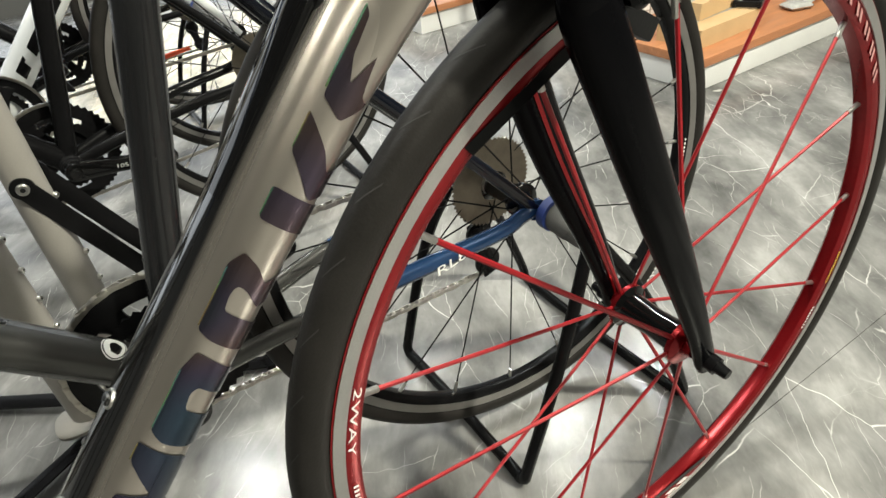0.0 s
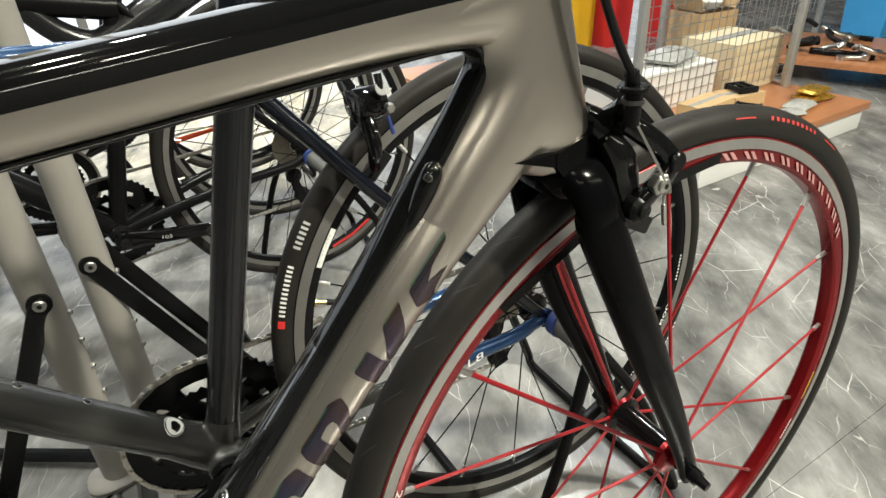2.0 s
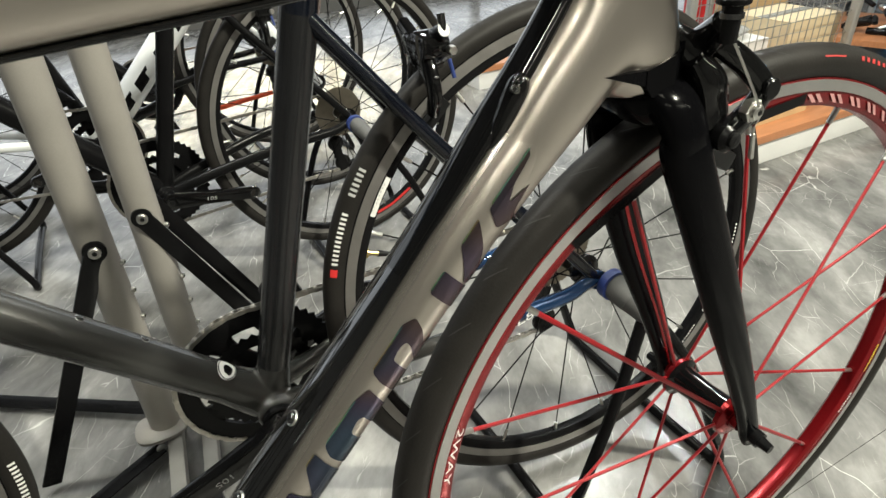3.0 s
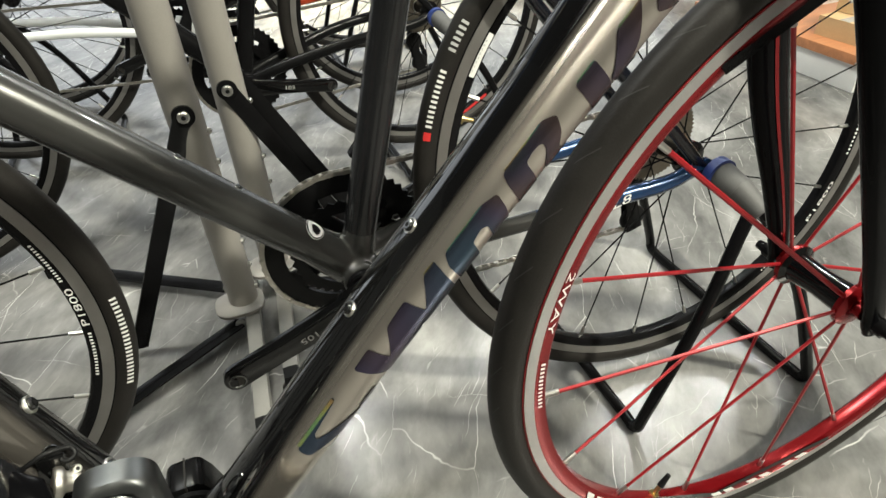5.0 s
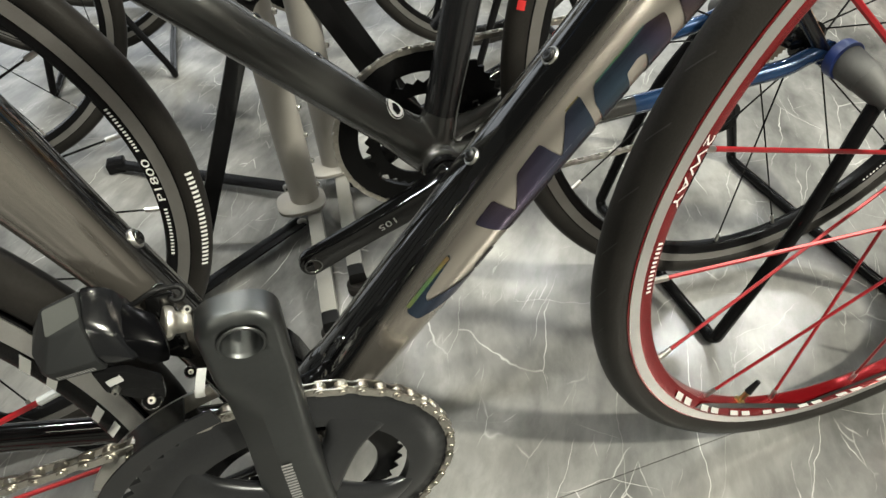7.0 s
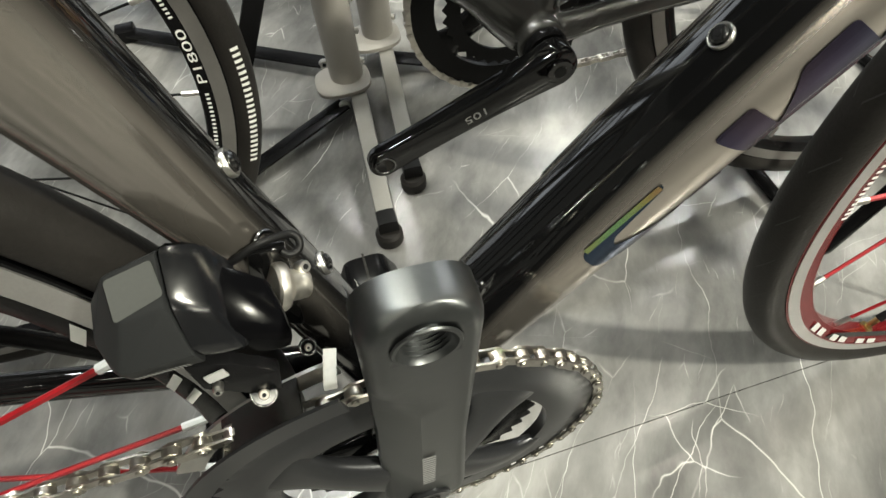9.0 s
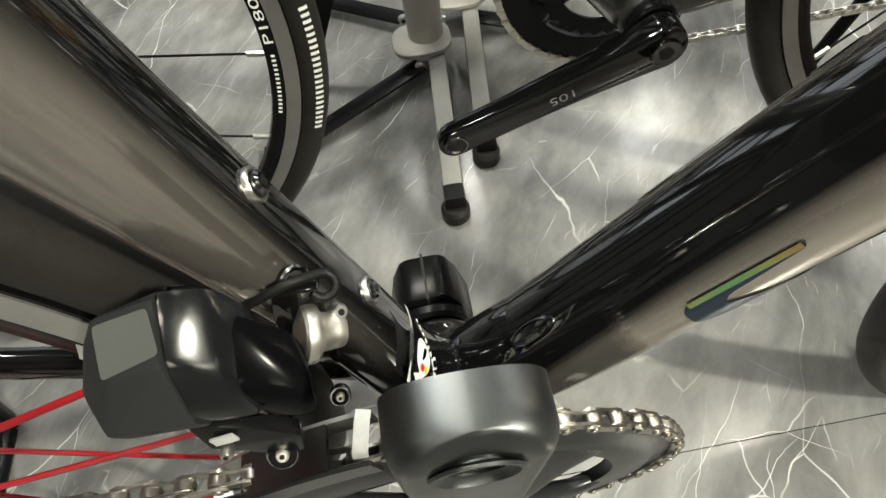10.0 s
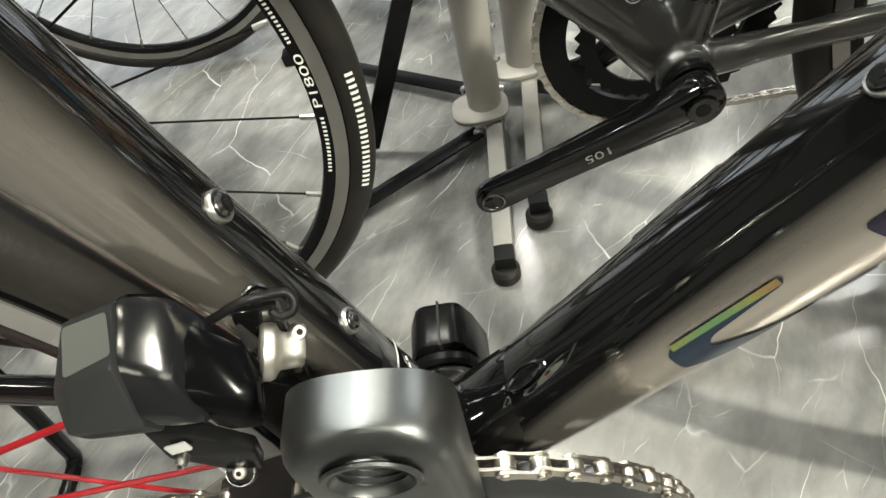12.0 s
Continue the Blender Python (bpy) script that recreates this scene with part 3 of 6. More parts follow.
def crank_arm(parent, a, b, side, mat, wide=0.0155, hole=True, print_mat=None, signs="", cap_mat=None, label="", flare=1.3, end=0.0078):
    """A forged arm with rounded ends from the axle a to the pedal end b, and its pedal thread; side is the outer way along y."""
    a, b = Vector(a), Vector(b)
    d = (b - a).normalized()
    ln = (b - a).length
    across = d.cross(Vector((0, 1, 0))).normalized()
    ra, rb = wide * flare, wide

    def half(u):
        return ra * (1 - u) ** 3 + wide * (0.9 if flare > 1.2 else 0.97) * 3 * u * (1 - u) ** 2 + wide * (0.86 if flare > 1.2 else 0.97) * 3 * u * u * (1 - u) + rb * u ** 3

    def outline(cut):
        pts = [(u * ln, half(u) - cut) for u in np.linspace(0, 1, 14)]
        pts += [(ln + (rb - cut) * math.sin(t), (rb - cut) * math.cos(t)) for t in np.linspace(0.2, math.pi - 0.2, 12)]
        pts += [(u * ln, -half(u) + cut) for u in np.linspace(1, 0, 14)]
        return pts + [(-(ra - cut) * math.sin(t), -(ra - cut) * math.cos(t)) for t in np.linspace(0.2, math.pi - 0.2, 12)]

    bm = bmesh.new()
    rings = []
    for cut, y in ((0.0042, -1.0), (0.0012, -0.88), (0.0, -0.62), (0.0, 0.62), (0.0012, 0.88), (0.0042, 1.0)):
        ring = []
        for s, h in outline(cut):
            u = min(max(s / ln, 0), 1)
            thick = 0.0120 * (1 - u) + end * u
            ring.append(bm.verts.new(a.lerp(b, u) + d * (s - u * ln) + across * h + Vector((0, y * thick, 0))))
        rings.append(ring)
    n = len(rings[0])
    for r0, r1 in zip(rings, rings[1:]):
        for k in range(n):
            bm.faces.new((r0[k], r0[(k + 1) % n], r1[(k + 1) % n], r1[k]))
    for r in (rings[0], rings[-1]):
        bm.faces.new(r)
    arm = part("crank_arm", bm, mat, parent, label)
    if hole:
        bm = bmesh.new()
        c = b + Vector((0, side * (end - 0.0001), 0))
        revolve(bm, [(0.0074, -0.0002), (0.0104, -0.0002), (0.0099, side * 0.0012), (0.0084, side * 0.0015)], c, 28)
        part("thread_ring", bm, DARK_STEEL, arm)
        bm = bmesh.new()
        disc(bm, b + Vector((0, side * (end - 0.0006), 0)), 0.0076, 0.0014, 20)
        part("pedal_hole", bm, RUBBER, arm)
    bm = bmesh.new()
    disc(bm, a + Vector((0, side * 0.0125, 0)), 0.0115, 0.004, 24, "y", 0.001)
    cap = part("axle_cap", bm, cap_mat or GLOSS_BLACK, arm)
    bm = bmesh.new()
    disc(bm, a + Vector((0, side * 0.0147, 0)), 0.0055, 0.0008, 16)
    part("axle_socket", bm, DULL_BLACK, cap)
    if print_mat:
        bm = bmesh.new()
        y = (a.y * 0.55 + b.y * 0.45) + side * 0.0105
        surf = lambda s, h: Vector((a.x, y, a.z)) + Vector((d.x, 0, d.z)) * (s * ln) + Vector((across.x, 0, across.z)) * (h * wide)
        lettering(bm, signs, surf, 0.41, 0.525, 0.28, -0.28)
        part("print", bm, print_mat, arm)
    return arm


def cage_plate(bm, section, a0, a1, n=16):
    """A thin plate bent round the ring's axle; section gives its corners as radius and depth."""
    rows = []
    for t in np.linspace(radians(a0), radians(a1), n):
        rows.append([bm.verts.new((-0.013 + r * math.cos(t), y, 0.306 + r * math.sin(t))) for r, y in section])
    for f0, f1 in zip(rows, rows[1:]):
        for k in range(4):
            bm.faces.new((f0[k], f0[(k + 1) % 4], f1[(k + 1) % 4], f1[k]))
    bm.faces.new(rows[0])
    bm.faces.new(rows[-1])
    bmesh.ops.recalc_face_normals(bm, faces=bm.faces[:])


def wide_crank(parent, a, b, label):
    """The near arm: a broad forged bar with a sloped facet along one flank, a rounded squarish end and a threaded hole bored through it."""
    d = (b - a).normalized()
    ln = (b - a).length
    across = d.cross(Vector((0, 1, 0))).normalized()
    bm = bmesh.new()
    rows = []
    ends = [math.sin(t) for t in np.linspace(0, math.pi / 2, 9)]
    for at in [-0.021 * e for e in ends[:0:-1]] + list(np.linspace(0, ln, 22)) + [ln + 0.0152 * e for e in ends[1:]]:
        u = min(max(at / ln, 0), 1)
        over = max(-at / 0.021, (at - ln) / 0.0152, 0.0)
        half = (0.0215 - 0.0037 * min(1.0, u * 2.2)) * max(1 - min(over, 1.0) ** 2.5, 0.0) ** (1 / 2.5) + 0.0006
        out = (0.0125 * (1 - u) + 0.0112 * u) * (1 - 0.42 * max(0.0, over - 0.30) ** 2 / 0.49)
        back = 0.0095 - 0.0042 * u
        cut = min(1.0, max(0.0, (0.84 - u) / 0.14)) * min(1.0, max(0.0, u / 0.15))
        ring = []
        for c, y in ((1.0, back), (1.0, -out * (0.30 - 0.50 * cut)), (0.985, -out * (0.52 - 0.62 * cut)), (0.94, -out * (0.74 - 0.78 * cut)), (0.86, -out * (0.91 - 0.86 * cut)), (0.76, -out * (0.98 - 0.78 * cut)), (0.60, -out * (1.0 - 0.62 * cut)), (0.14, -out), (-0.60, -out), (-0.76, -out * 0.98), (-0.86, -out * 0.91), (-0.94, -out * 0.74), (-0.985, -out * 0.52), (-1.0, -out * 0.30), (-1.0, back)):
            ring.append(bm.verts.new(a.lerp(b, u) + d * (at - u * ln) + across * (half * c) + Vector((0, y, 0))))
        rows.append(ring)
    for r0, r1 in zip(rows, rows[1:]):
        for k in range(15):
            bm.faces.new((r0[k], r0[(k + 1) % 15], r1[(k + 1) % 15], r1[k]))
    bm.faces.new(rows[0])
    bm.faces.new(rows[-1])
    bmesh.ops.recalc_face_normals(bm, faces=bm.faces[:])
    arm = part("crank_arm", bm, GREY_CRANK, parent, label, 34)
    bm = bmesh.new()
    disc(bm, b, 0.0088, 0.06, 32)
    drill = part("drill", bm, GREY_CRANK, None)
    bore = arm.modifiers.new("bore", "BOOLEAN")
    bore.object, bore.operation, bore.solver = drill, "DIFFERENCE", "EXACT"
    arm.data = bpy.data.meshes.new_from_object(arm.evaluated_get(bpy.context.evaluated_depsgraph_get()))
    arm.modifiers.clear()
    bpy.data.objects.remove(drill)
    bm = bmesh.new()
    wall = [(0.0104, -0.0118), (0.0100, -0.0124), (0.0090, -0.0124), (0.0084, -0.0112)]
    for k in range(10):
        wall += [(0.0074, -0.0104 + 0.0015 * k), (0.0083, -0.0097 + 0.0015 * k)]
    revolve(bm, wall + [(0.0092, 0.0050), (0.0092, -0.0110)], b, 32)
    part("thread", bm, GREY_CRANK, arm, "bare metal pedal thread")
    bm = bmesh.new()
    disc(bm, a + Vector((0, -0.0130, 0)), 0.0115, 0.004, 24, "y", 0.001)
    cap = part("axle_cap", bm, RING_BLACK, arm)
    bm = bmesh.new()
    disc(bm, a + Vector((0, -0.0153, 0)), 0.0055, 0.0008, 16)
    part("axle_socket", bm, DULL_BLACK, cap)
    bm = bmesh.new()
    bars(bm, lambda q, h: a.lerp(b, q) + across * (0.006 * (h - 0.5)) + Vector((0, -0.0126, 0)), 0.16, 0.42, 0, 1, 7)
    part("print", bm, GREY_INK, arm)
    return arm


def bottle_boss(parent, place, way):
    """A black socket bolt sunk in a thin bright ring."""
    w = Vector(way).normalized()
    p = Vector(place) - w * 0.0008
    turn = Vector((0, 0, 1)).rotation_difference(w).to_matrix().to_4x4()
    bm = bmesh.new()
    revolve(bm, [(0.0040, -0.001), (0.0058, -0.001), (0.0058, 0.0010), (0.0054, 0.0015), (0.0047, 0.0014), (0.0040, 0.0006)], seg=28, axis="z")
    ring = part("bolt_ring", bm, STEEL, parent)
    ring.matrix_basis = Matrix.Translation(p) @ turn @ Matrix.Scale(0.88, 4)
    screw(ring, (0, 0, 0.0006), 0.0041, (0, 0, 1), DARK_STEEL, "bottle_bolt", 0.0028)


def screw(parent, place, r=0.0045, way=(0, 0, 1), mat=None, name="bolt", long=0.003):
    """A round-headed bolt with a dark socket."""
    w = Vector(way).normalized()
    p = Vector(place)
    bm = bmesh.new()
    Loft([(*(p - w * 0.001), r, r), (*(p + w * long * 0.7), r, r), (*(p + w * long), r * 0.75, r * 0.75)], 14, 1, (0, 1, 0) if abs(w.y) < 0.8 else (1, 0, 0)).add(bm)
    b = part(name, bm, mat or STEEL, parent)
    bm = bmesh.new()
    rod(bm, p + w * (long * 0.6), p + w * (long + 0.0003), r * 0.42, 6)
    part("socket", bm, DULL_BLACK, b)
    return b

# ---- the champagne racing bicycle, drive side to the walker ----


def racing_bike():
    bike = base("racing_bicycle", "champagne silver and gloss black carbon racing bicycle with red wheels", "bicycle", (0, 0, 0), 0, "bicycles on show")
    bb, rear, front = Vector((-0.013, 0, 0.306)), (-0.402, 0, 0.362), (0.5870, -0.0005, 0.3560)

    # down tube: black ridge on top, silver flanks
    fade = lambda s, lo, hi: min(max((s - lo) / (hi - lo), 0.0), 1.0)
    rim = lambda s: 0.118 + 0.075 * max(0.0, 1 - s / 0.24) - 0.045 * fade(s, 0.25, 0.60)

    def follow(s, u):
        """Turns the rings so that one edge line runs along the border of the black ridge."""
        k, r = 0.125, rim(s)
        v = min(u, 1 - u)
        v = v * r / k if v < k else r + (v - k) * (0.5 - r) / (0.5 - k)
        return v if u <= 0.5 else 1 - v

    line = [(-0.010, 0, 0.306, 0.020, 0.025), (0.055, 0, 0.376, 0.0215, 0.0265), (0.15, 0, 0.486, 0.0225, 0.0265), (0.25, 0, 0.598, 0.0225, 0.0265), (0.335, 0, 0.692, 0.0235, 0.0265), (0.380, 0, 0.738, 0.0180, 0.0190), (0.405, 0, 0.763, 0.010, 0.010)]
    dt = Loft(line, 72, 12, (0, 1, 0), 2.05)
    skin = Loft(line, 72, 12, (0, 1, 0), 2.05, warp=follow)
    tube_1 = part("down_tube", skin.add(bmesh.new()), [SILVER_FADE], bike)
    # holographic shapes along both flanks: slanted blocks with rounded voids between them
    mask = tube_1.data.attributes.new("paint", "FLOAT", "POINT")
    for i, v in enumerate(mask.data):
        u = (i % 72) / 72
        u = min(max((min(u, 1 - u) - 0.113) / 0.055, 0.0), 1.0)
        along = (i // 72) / (len(skin.rings) - 1)
        # Black along the ridge, and darker towards the foot of the tube.
        v.value = u * u * (3 - 2 * u) * (0.08 + 0.92 * fade(along, 0.05, 0.27))
    for side in (0.75, 0.25):
        g = 1 if side == 0.75 else -1
        for outline, edge in FOIL_SHAPES:
            soft = softened(outline, 0.0026)
            bm = bmesh.new()
            inlay(bm, soft, lambda q, w: dt.on(q, side + g * w))
            shape = part("foil_shape", bm, FOIL, tube_1)
            # Rainbow glint, painted as a coloured strip by the shape's upper edge.
            if edge:
                q0, q1, top, deep = edge
                bm = bmesh.new()
                patch(bm, lambda q, w: dt.on(q, side + g * w, 0.0009), [(q0, top - deep), (q1, top - deep), (q1, top), (q0, top)], 8, 2)
                part("foil_glint", bm, FOIL_GLINT, shape)
    # cable stop and bottle bolts on the ridge
    bm = bmesh.new()
    Loft([(0.3140, -0.0085, 0.697, 0.0020, 0.0030), (0.3185, -0.0100, 0.704, 0.0042, 0.0045), (0.3245, -0.0105, 0.7145, 0.0058, 0.0052), (0.3330, -0.0098, 0.7285, 0.0066, 0.0060), (0.3368, -0.0090, 0.7350, 0.0050, 0.0050), (0.3385, -0.0085, 0.7380, 0.0015, 0.0020)], 20, 6, (0, 1, 0), 2.4).add(bm)
    stop = part("cable_stop", bm, GLOSS_BLACK, tube_1)
    screw(stop, (0.3305, -0.0134, 0.7312), 0.0028, (-0.62, -0.60, 0.50), DARK_STEEL)
    for p in ((0.1332, 0, 0.5022), (0.1772, 0, 0.5512)):
        bottle_boss(tube_1, p, (-0.745, 0, 0.667))

    # oval plug in the flank by the bottom bracket
    bm = bmesh.new()
    rows = [[bm.verts.new(dt.on(0.1490 + 0.0215 * r * math.cos(t), 0.9645 + 0.029 * r * math.sin(t), off)) for t in np.linspace(0, 2 * math.pi, 24, endpoint=False)] for r, off in ((1.0, -0.0004), (0.96, 0.0009), (0.80, 0.0015), (0.68, 0.0008), (0.3, 0.0008))]
    for r0, r1 in zip(rows, rows[1:]):
        for k in range(24):
            bm.faces.new((r0[k], r0[(k + 1) % 24], r1[(k + 1) % 24], r1[k]))
    bm.faces.new(rows[-1])
    bmesh.ops.recalc_face_normals(bm, faces=bm.faces[:])
    part("port_plug", bm, DARK_STEEL, tube_1, "small oval dark alloy plug")

    # seat tube with a cut-out for the wheel
    st = Loft([(-0.012, 0, 0.30, 0.022, 0.022), (-0.0285, 0, 0.37, 0.0165, 0.0195), (-0.042, 0, 0.435, 0.0145, 0.0185), (-0.060, 0, 0.502, 0.0165, 0.0175), (-0.082, 0, 0.58, 0.021, 0.0165), (-0.105, 0, 0.66, 0.021, 0.0165), (-0.145, 0, 0.80, 0.021, 0.0165), (-0.152, 0, 0.83, 0.020, 0.016)], 32, 6, (0, 1, 0), 2.2)
    tube_2 = part("seat_tube", st.add(bmesh.new()), SILVER_FADE, bike)
    mask = tube_2.data.attributes.new("paint", "FLOAT", "POINT")
    for i, v in enumerate(mask.data):
        u, w = (i // 32) / (len(st.rings) - 1), (i % 32) / 32
        # Black front; the silver stays under two thirds and darkens towards the foot.
        v.value = fade(abs(w - 0.5), 0.080, 0.150) * 0.66 * fade(u, 0.20, 0.62) * (1 - fade(abs(w - 0.5), 0.43, 0.45))
    for p in ((-0.0262, 0, 0.4355), (-0.0420, 0, 0.5025)):
        bottle_boss(tube_2, p, (0.97, 0, 0.23))
    # approval sticker near the bottom bracket, a leaf shape with an oval on it
    tip, end, half = np.array((0.2199, 0.454)), np.array((0.1565, 0.668)), np.array((-0.0260, -0.0330))

    def leaf(r, n=32):
        for t in np.linspace(0, 2 * math.pi, n, endpoint=False):
            q = -math.cos(t)
            w = math.sin(t) * (0.52 + 0.48 * q) / 0.80
            yield (tip + end) / 2 + (end - tip) / 2 * (q * r + 0.02) + half * w * r

    bm = bmesh.new()
    for r, mt, off in ((1.0, 0, 0.0036), (0.90, 1, 0.0039)):
        bm.faces.new([bm.verts.new(st.on(q[0], q[1], off)) for q in leaf(r)]).material_index = mt
    for u, w, ru, rw, mt, off in ((0.22, -0.05, 0.42, 0.46, 0, 0.0042), (0.42, 0.10, 0.11, 0.10, 2, 0.0045), (0.50, -0.16, 0.11, 0.10, 3, 0.0045), (0.40, -0.80, 0.14, 0.20, 0, 0.0042), (0.40, -0.80, 0.10, 0.15, 1, 0.0045)):
        ring = [(tip + end) / 2 + (end - tip) / 2 * (u + ru * math.cos(t)) + half * (-(w + rw * math.sin(t))) for t in np.linspace(0, 2 * math.pi, 20, endpoint=False)]
        bm.faces.new([bm.verts.new(st.on(q[0], q[1], off)) for q in ring]).material_index = mt
    for k in range(9):
        q = -0.62 + 0.15 * k
        for u, w in (((q, q + 0.09), 0.60 * (0.52 + 0.48 * q) / 0.8 + 0.12), ):
            ring = [(tip + end) / 2 + (end - tip) / 2 * u[i] + half * -(-w - d) for i, d in ((0, 0.0), (1, 0.0), (1, 0.13), (0, 0.13))]
            bm.faces.new([bm.verts.new(st.on(c[0], c[1], 0.0042)) for c in ring]).material_index = 0
    part("approval_sticker", bm, [WHITE_INK, GLOSS_BLACK, RED_INK, YELLOW_INK], tube_2, "small leaf-shaped black and white sticker")

    # bottom bracket junction, one smooth skin
    bm = bmesh.new()
    disc(bm, bb, 0.0245, 0.070, 36, "y", 0.004)
    Loft([(-0.0262, 0, 0.362, 0.0155, 0.0190), (-0.0215, 0, 0.345, 0.0185, 0.0215), (-0.0165, 0, 0.326, 0.0215, 0.0240), (-0.013, 0, 0.304, 0.0235, 0.028)], 28, 6, (0, 1, 0), 2.2).add(bm)
    Loft([(0.040, 0, 0.3630, 0.0180, 0.0232), (0.030, 0, 0.352, 0.0203, 0.0254), (0.012, 0, 0.332, 0.0216, 0.0264), (-0.012, 0, 0.304, 0.0230, 0.028)], 28, 6, (0, 1, 0), 2.1).add(bm)
    Loft([(0.002, 0, 0.346, 0.012, 0.012), (-0.004, 0, 0.334, 0.016, 0.019), (-0.010, 0, 0.318, 0.018, 0.024)], 20, 4, (0, 1, 0), 2.0).add(bm)
    shell = fuse(part("bottom_bracket_shell", bm, SILVER_FADE, bike), 0.0015, 16)
    shell.data = bpy.data.meshes.new_from_object(shell.evaluated_get(bpy.context.evaluated_depsgraph_get()))
    shell.modifiers.clear()
    mask = shell.data.attributes.new("paint", "FLOAT", "POINT")
    for v, q in zip(mask.data, shell.data.vertices):
        low = (q.co.x + 0.013) * -0.745 + (q.co.z - 0.306) * 0.667
        # Only a trace of silver, low on the flanks.
        v.value = 0.12 * fade(abs(q.co.y), 0.010, 0.024) * (1 - fade(low, 0.004, 0.017)) * fade(q.co.x, -0.030, -0.012)
    for side in (-1, 1):
        bm = bmesh.new()
        disc(bm, bb + Vector((0, side * 0.041, 0)), 0.021, 0.008, 32, "y", 0.002)
        part("bearing_cup", bm, SATIN_BLACK, bike)

    # top tube and head tube
    tt = Loft([(-0.15, 0, 0.780, 0.017, 0.0185), (0.0, 0, 0.791, 0.017, 0.0185), (0.155, 0, 0.8035, 0.0175, 0.019), (0.30, 0, 0.816, 0.019, 0.0205), (0.372, 0, 0.821, 0.025, 0.022), (0.405, 0, 0.824, 0.030, 0.023)], 40, 6, (0, 1, 0), 3.3)
    part("top_tube", tt.add(bmesh.new(), lambda s, a: 1 if (a < 0.235 or a > 0.765) and s < 0.90 else 0), [SILVER, GLOSS_BLACK], bike)
    # head tube with the flared ends of the other two tubes, one smooth skin
    bm = bmesh.new()
    Loft([(0.4300, 0, 0.716, 0.0284, 0.0282), (0.4278, 0, 0.724, 0.0288, 0.0285), (0.420, 0, 0.760, 0.0274, 0.0270), (0.411, 0, 0.800, 0.0258, 0.0250), (0.400, 0, 0.850, 0.0244, 0.0237), (0.395, 0, 0.875, 0.0240, 0.0230)], 40, 8, (0, 1, 0)).add(bm)
    Loft([(0.406, 0, 0.730, 0.0310, 0.0235), (0.405, 0, 0.745, 0.0350, 0.0274), (0.403, 0, 0.775, 0.0335, 0.0268), (0.399, 0, 0.805, 0.0320, 0.0250), (0.394, 0, 0.835, 0.0290, 0.0225)], 36, 6, (0, 1, 0), 2.0).add(bm)
    Loft([(0.268, 0, 0.6130, 0.0160, 0.0235), (0.300, 0, 0.6480, 0.0180, 0.0265), (0.338, 0, 0.6870, 0.0195, 0.0277), (0.375, 0, 0.7240, 0.0225, 0.0282), (0.400, 0, 0.754, 0.0272, 0.0276), (0.418, 0, 0.772, 0.0270, 0.0250)], 40, 6, (0, 1, 0), 2.05).add(bm)
    Loft([(0.340, 0, 0.8130, 0.0130, 0.0220), (0.372, 0, 0.8190, 0.0220, 0.0234), (0.405, 0, 0.824, 0.0300, 0.0242)], 32, 6, (0, 1, 0), 2.4).add(bm)
    Loft([(0.280, 0, 0.6340, 0.0130, 0.0210), (0.300, 0, 0.6570, 0.0170, 0.0238), (0.318, 0, 0.677, 0.0195, 0.0252), (0.337, 0, 0.698, 0.0213, 0.0262), (0.3625, 0, 0.728, 0.0235, 0.0271), (0.384, 0, 0.757, 0.0225, 0.0272), (0.397, 0, 0.785, 0.0220, 0.0260), (0.400, 0, 0.812, 0.0210, 0.0250)], 36, 6, (0, 1, 0), 2.0).add(bm)
    fuse(part("head_tube", bm, SILVER, bike), 0.0022, 64)
    # black foot of the head tube, cut off aslant, with a spike along each flank
    bm = bmesh.new()
    lower, upper = [], []
    for t in np.linspace(0, 2 * math.pi, 48, endpoint=False):
        lower.append(bm.verts.new((0.4330 + 0.0262 * math.cos(t), 0.0262 * math.sin(t), 0.7100)))
        x = 0.4285 + 0.0285 * math.cos(t)
        upper.append(bm.verts.new((x, 0.0285 * math.sin(t), min(0.741, 0.7343 + 0.48 * (x - 0.430)))))
    for i in range(48):
        bm.faces.new((lower[i - 1], lower[i], upper[i], upper[i - 1]))
    bm.faces.new(lower)
    bm.faces.new(upper)
    part("headset_cup", bm, FORK_BLACK, bike)
    for g in (-1, 1):
        bm = bmesh.new()
        hull(bm, [(x, g * y, z) for x, z in ((0.3800, 0.7322), (0.4215, 0.7305), (0.4160, 0.7200), (0.4086, 0.7232), (0.392, 0.7283)) for y in (0.012, 0.0279)])
        hull(bm, [(x, g * y, z) for x, z in ((0.4120, 0.7305), (0.4340, 0.7370), (0.4360, 0.7110), (0.4180, 0.7140), (0.4125, 0.7210)) for y in (0.012, 0.0284)])
        part("headset_flash", bm, FORK_BLACK, bike, "pointed gloss black flash at the headset")
    # fillet in the corner of the main triangle
    bm = bmesh.new()
    Loft([(0.255, 0, 0.6335, 0.003, 0.0110), (0.288, 0, 0.6720, 0.0045, 0.0125), (0.3170, 0, 0.7065, 0.0062, 0.0128), (0.3435, 0, 0.7395, 0.0058, 0.0118), (0.3640, 0, 0.7685, 0.0050, 0.0112), (0.3735, 0, 0.7855, 0.0048, 0.0112), (0.3680, 0, 0.7965, 0.0048, 0.0115), (0.345, 0, 0.8000, 0.0045, 0.0150), (0.28, 0, 0.7950, 0.0035, 0.0140), (0.10, 0, 0.7810, 0.0025, 0.0130)], 24, 8, (0, 1, 0), 2.2).add(bm)
    part("corner_fillet", bm, GLOSS_BLACK, bike)

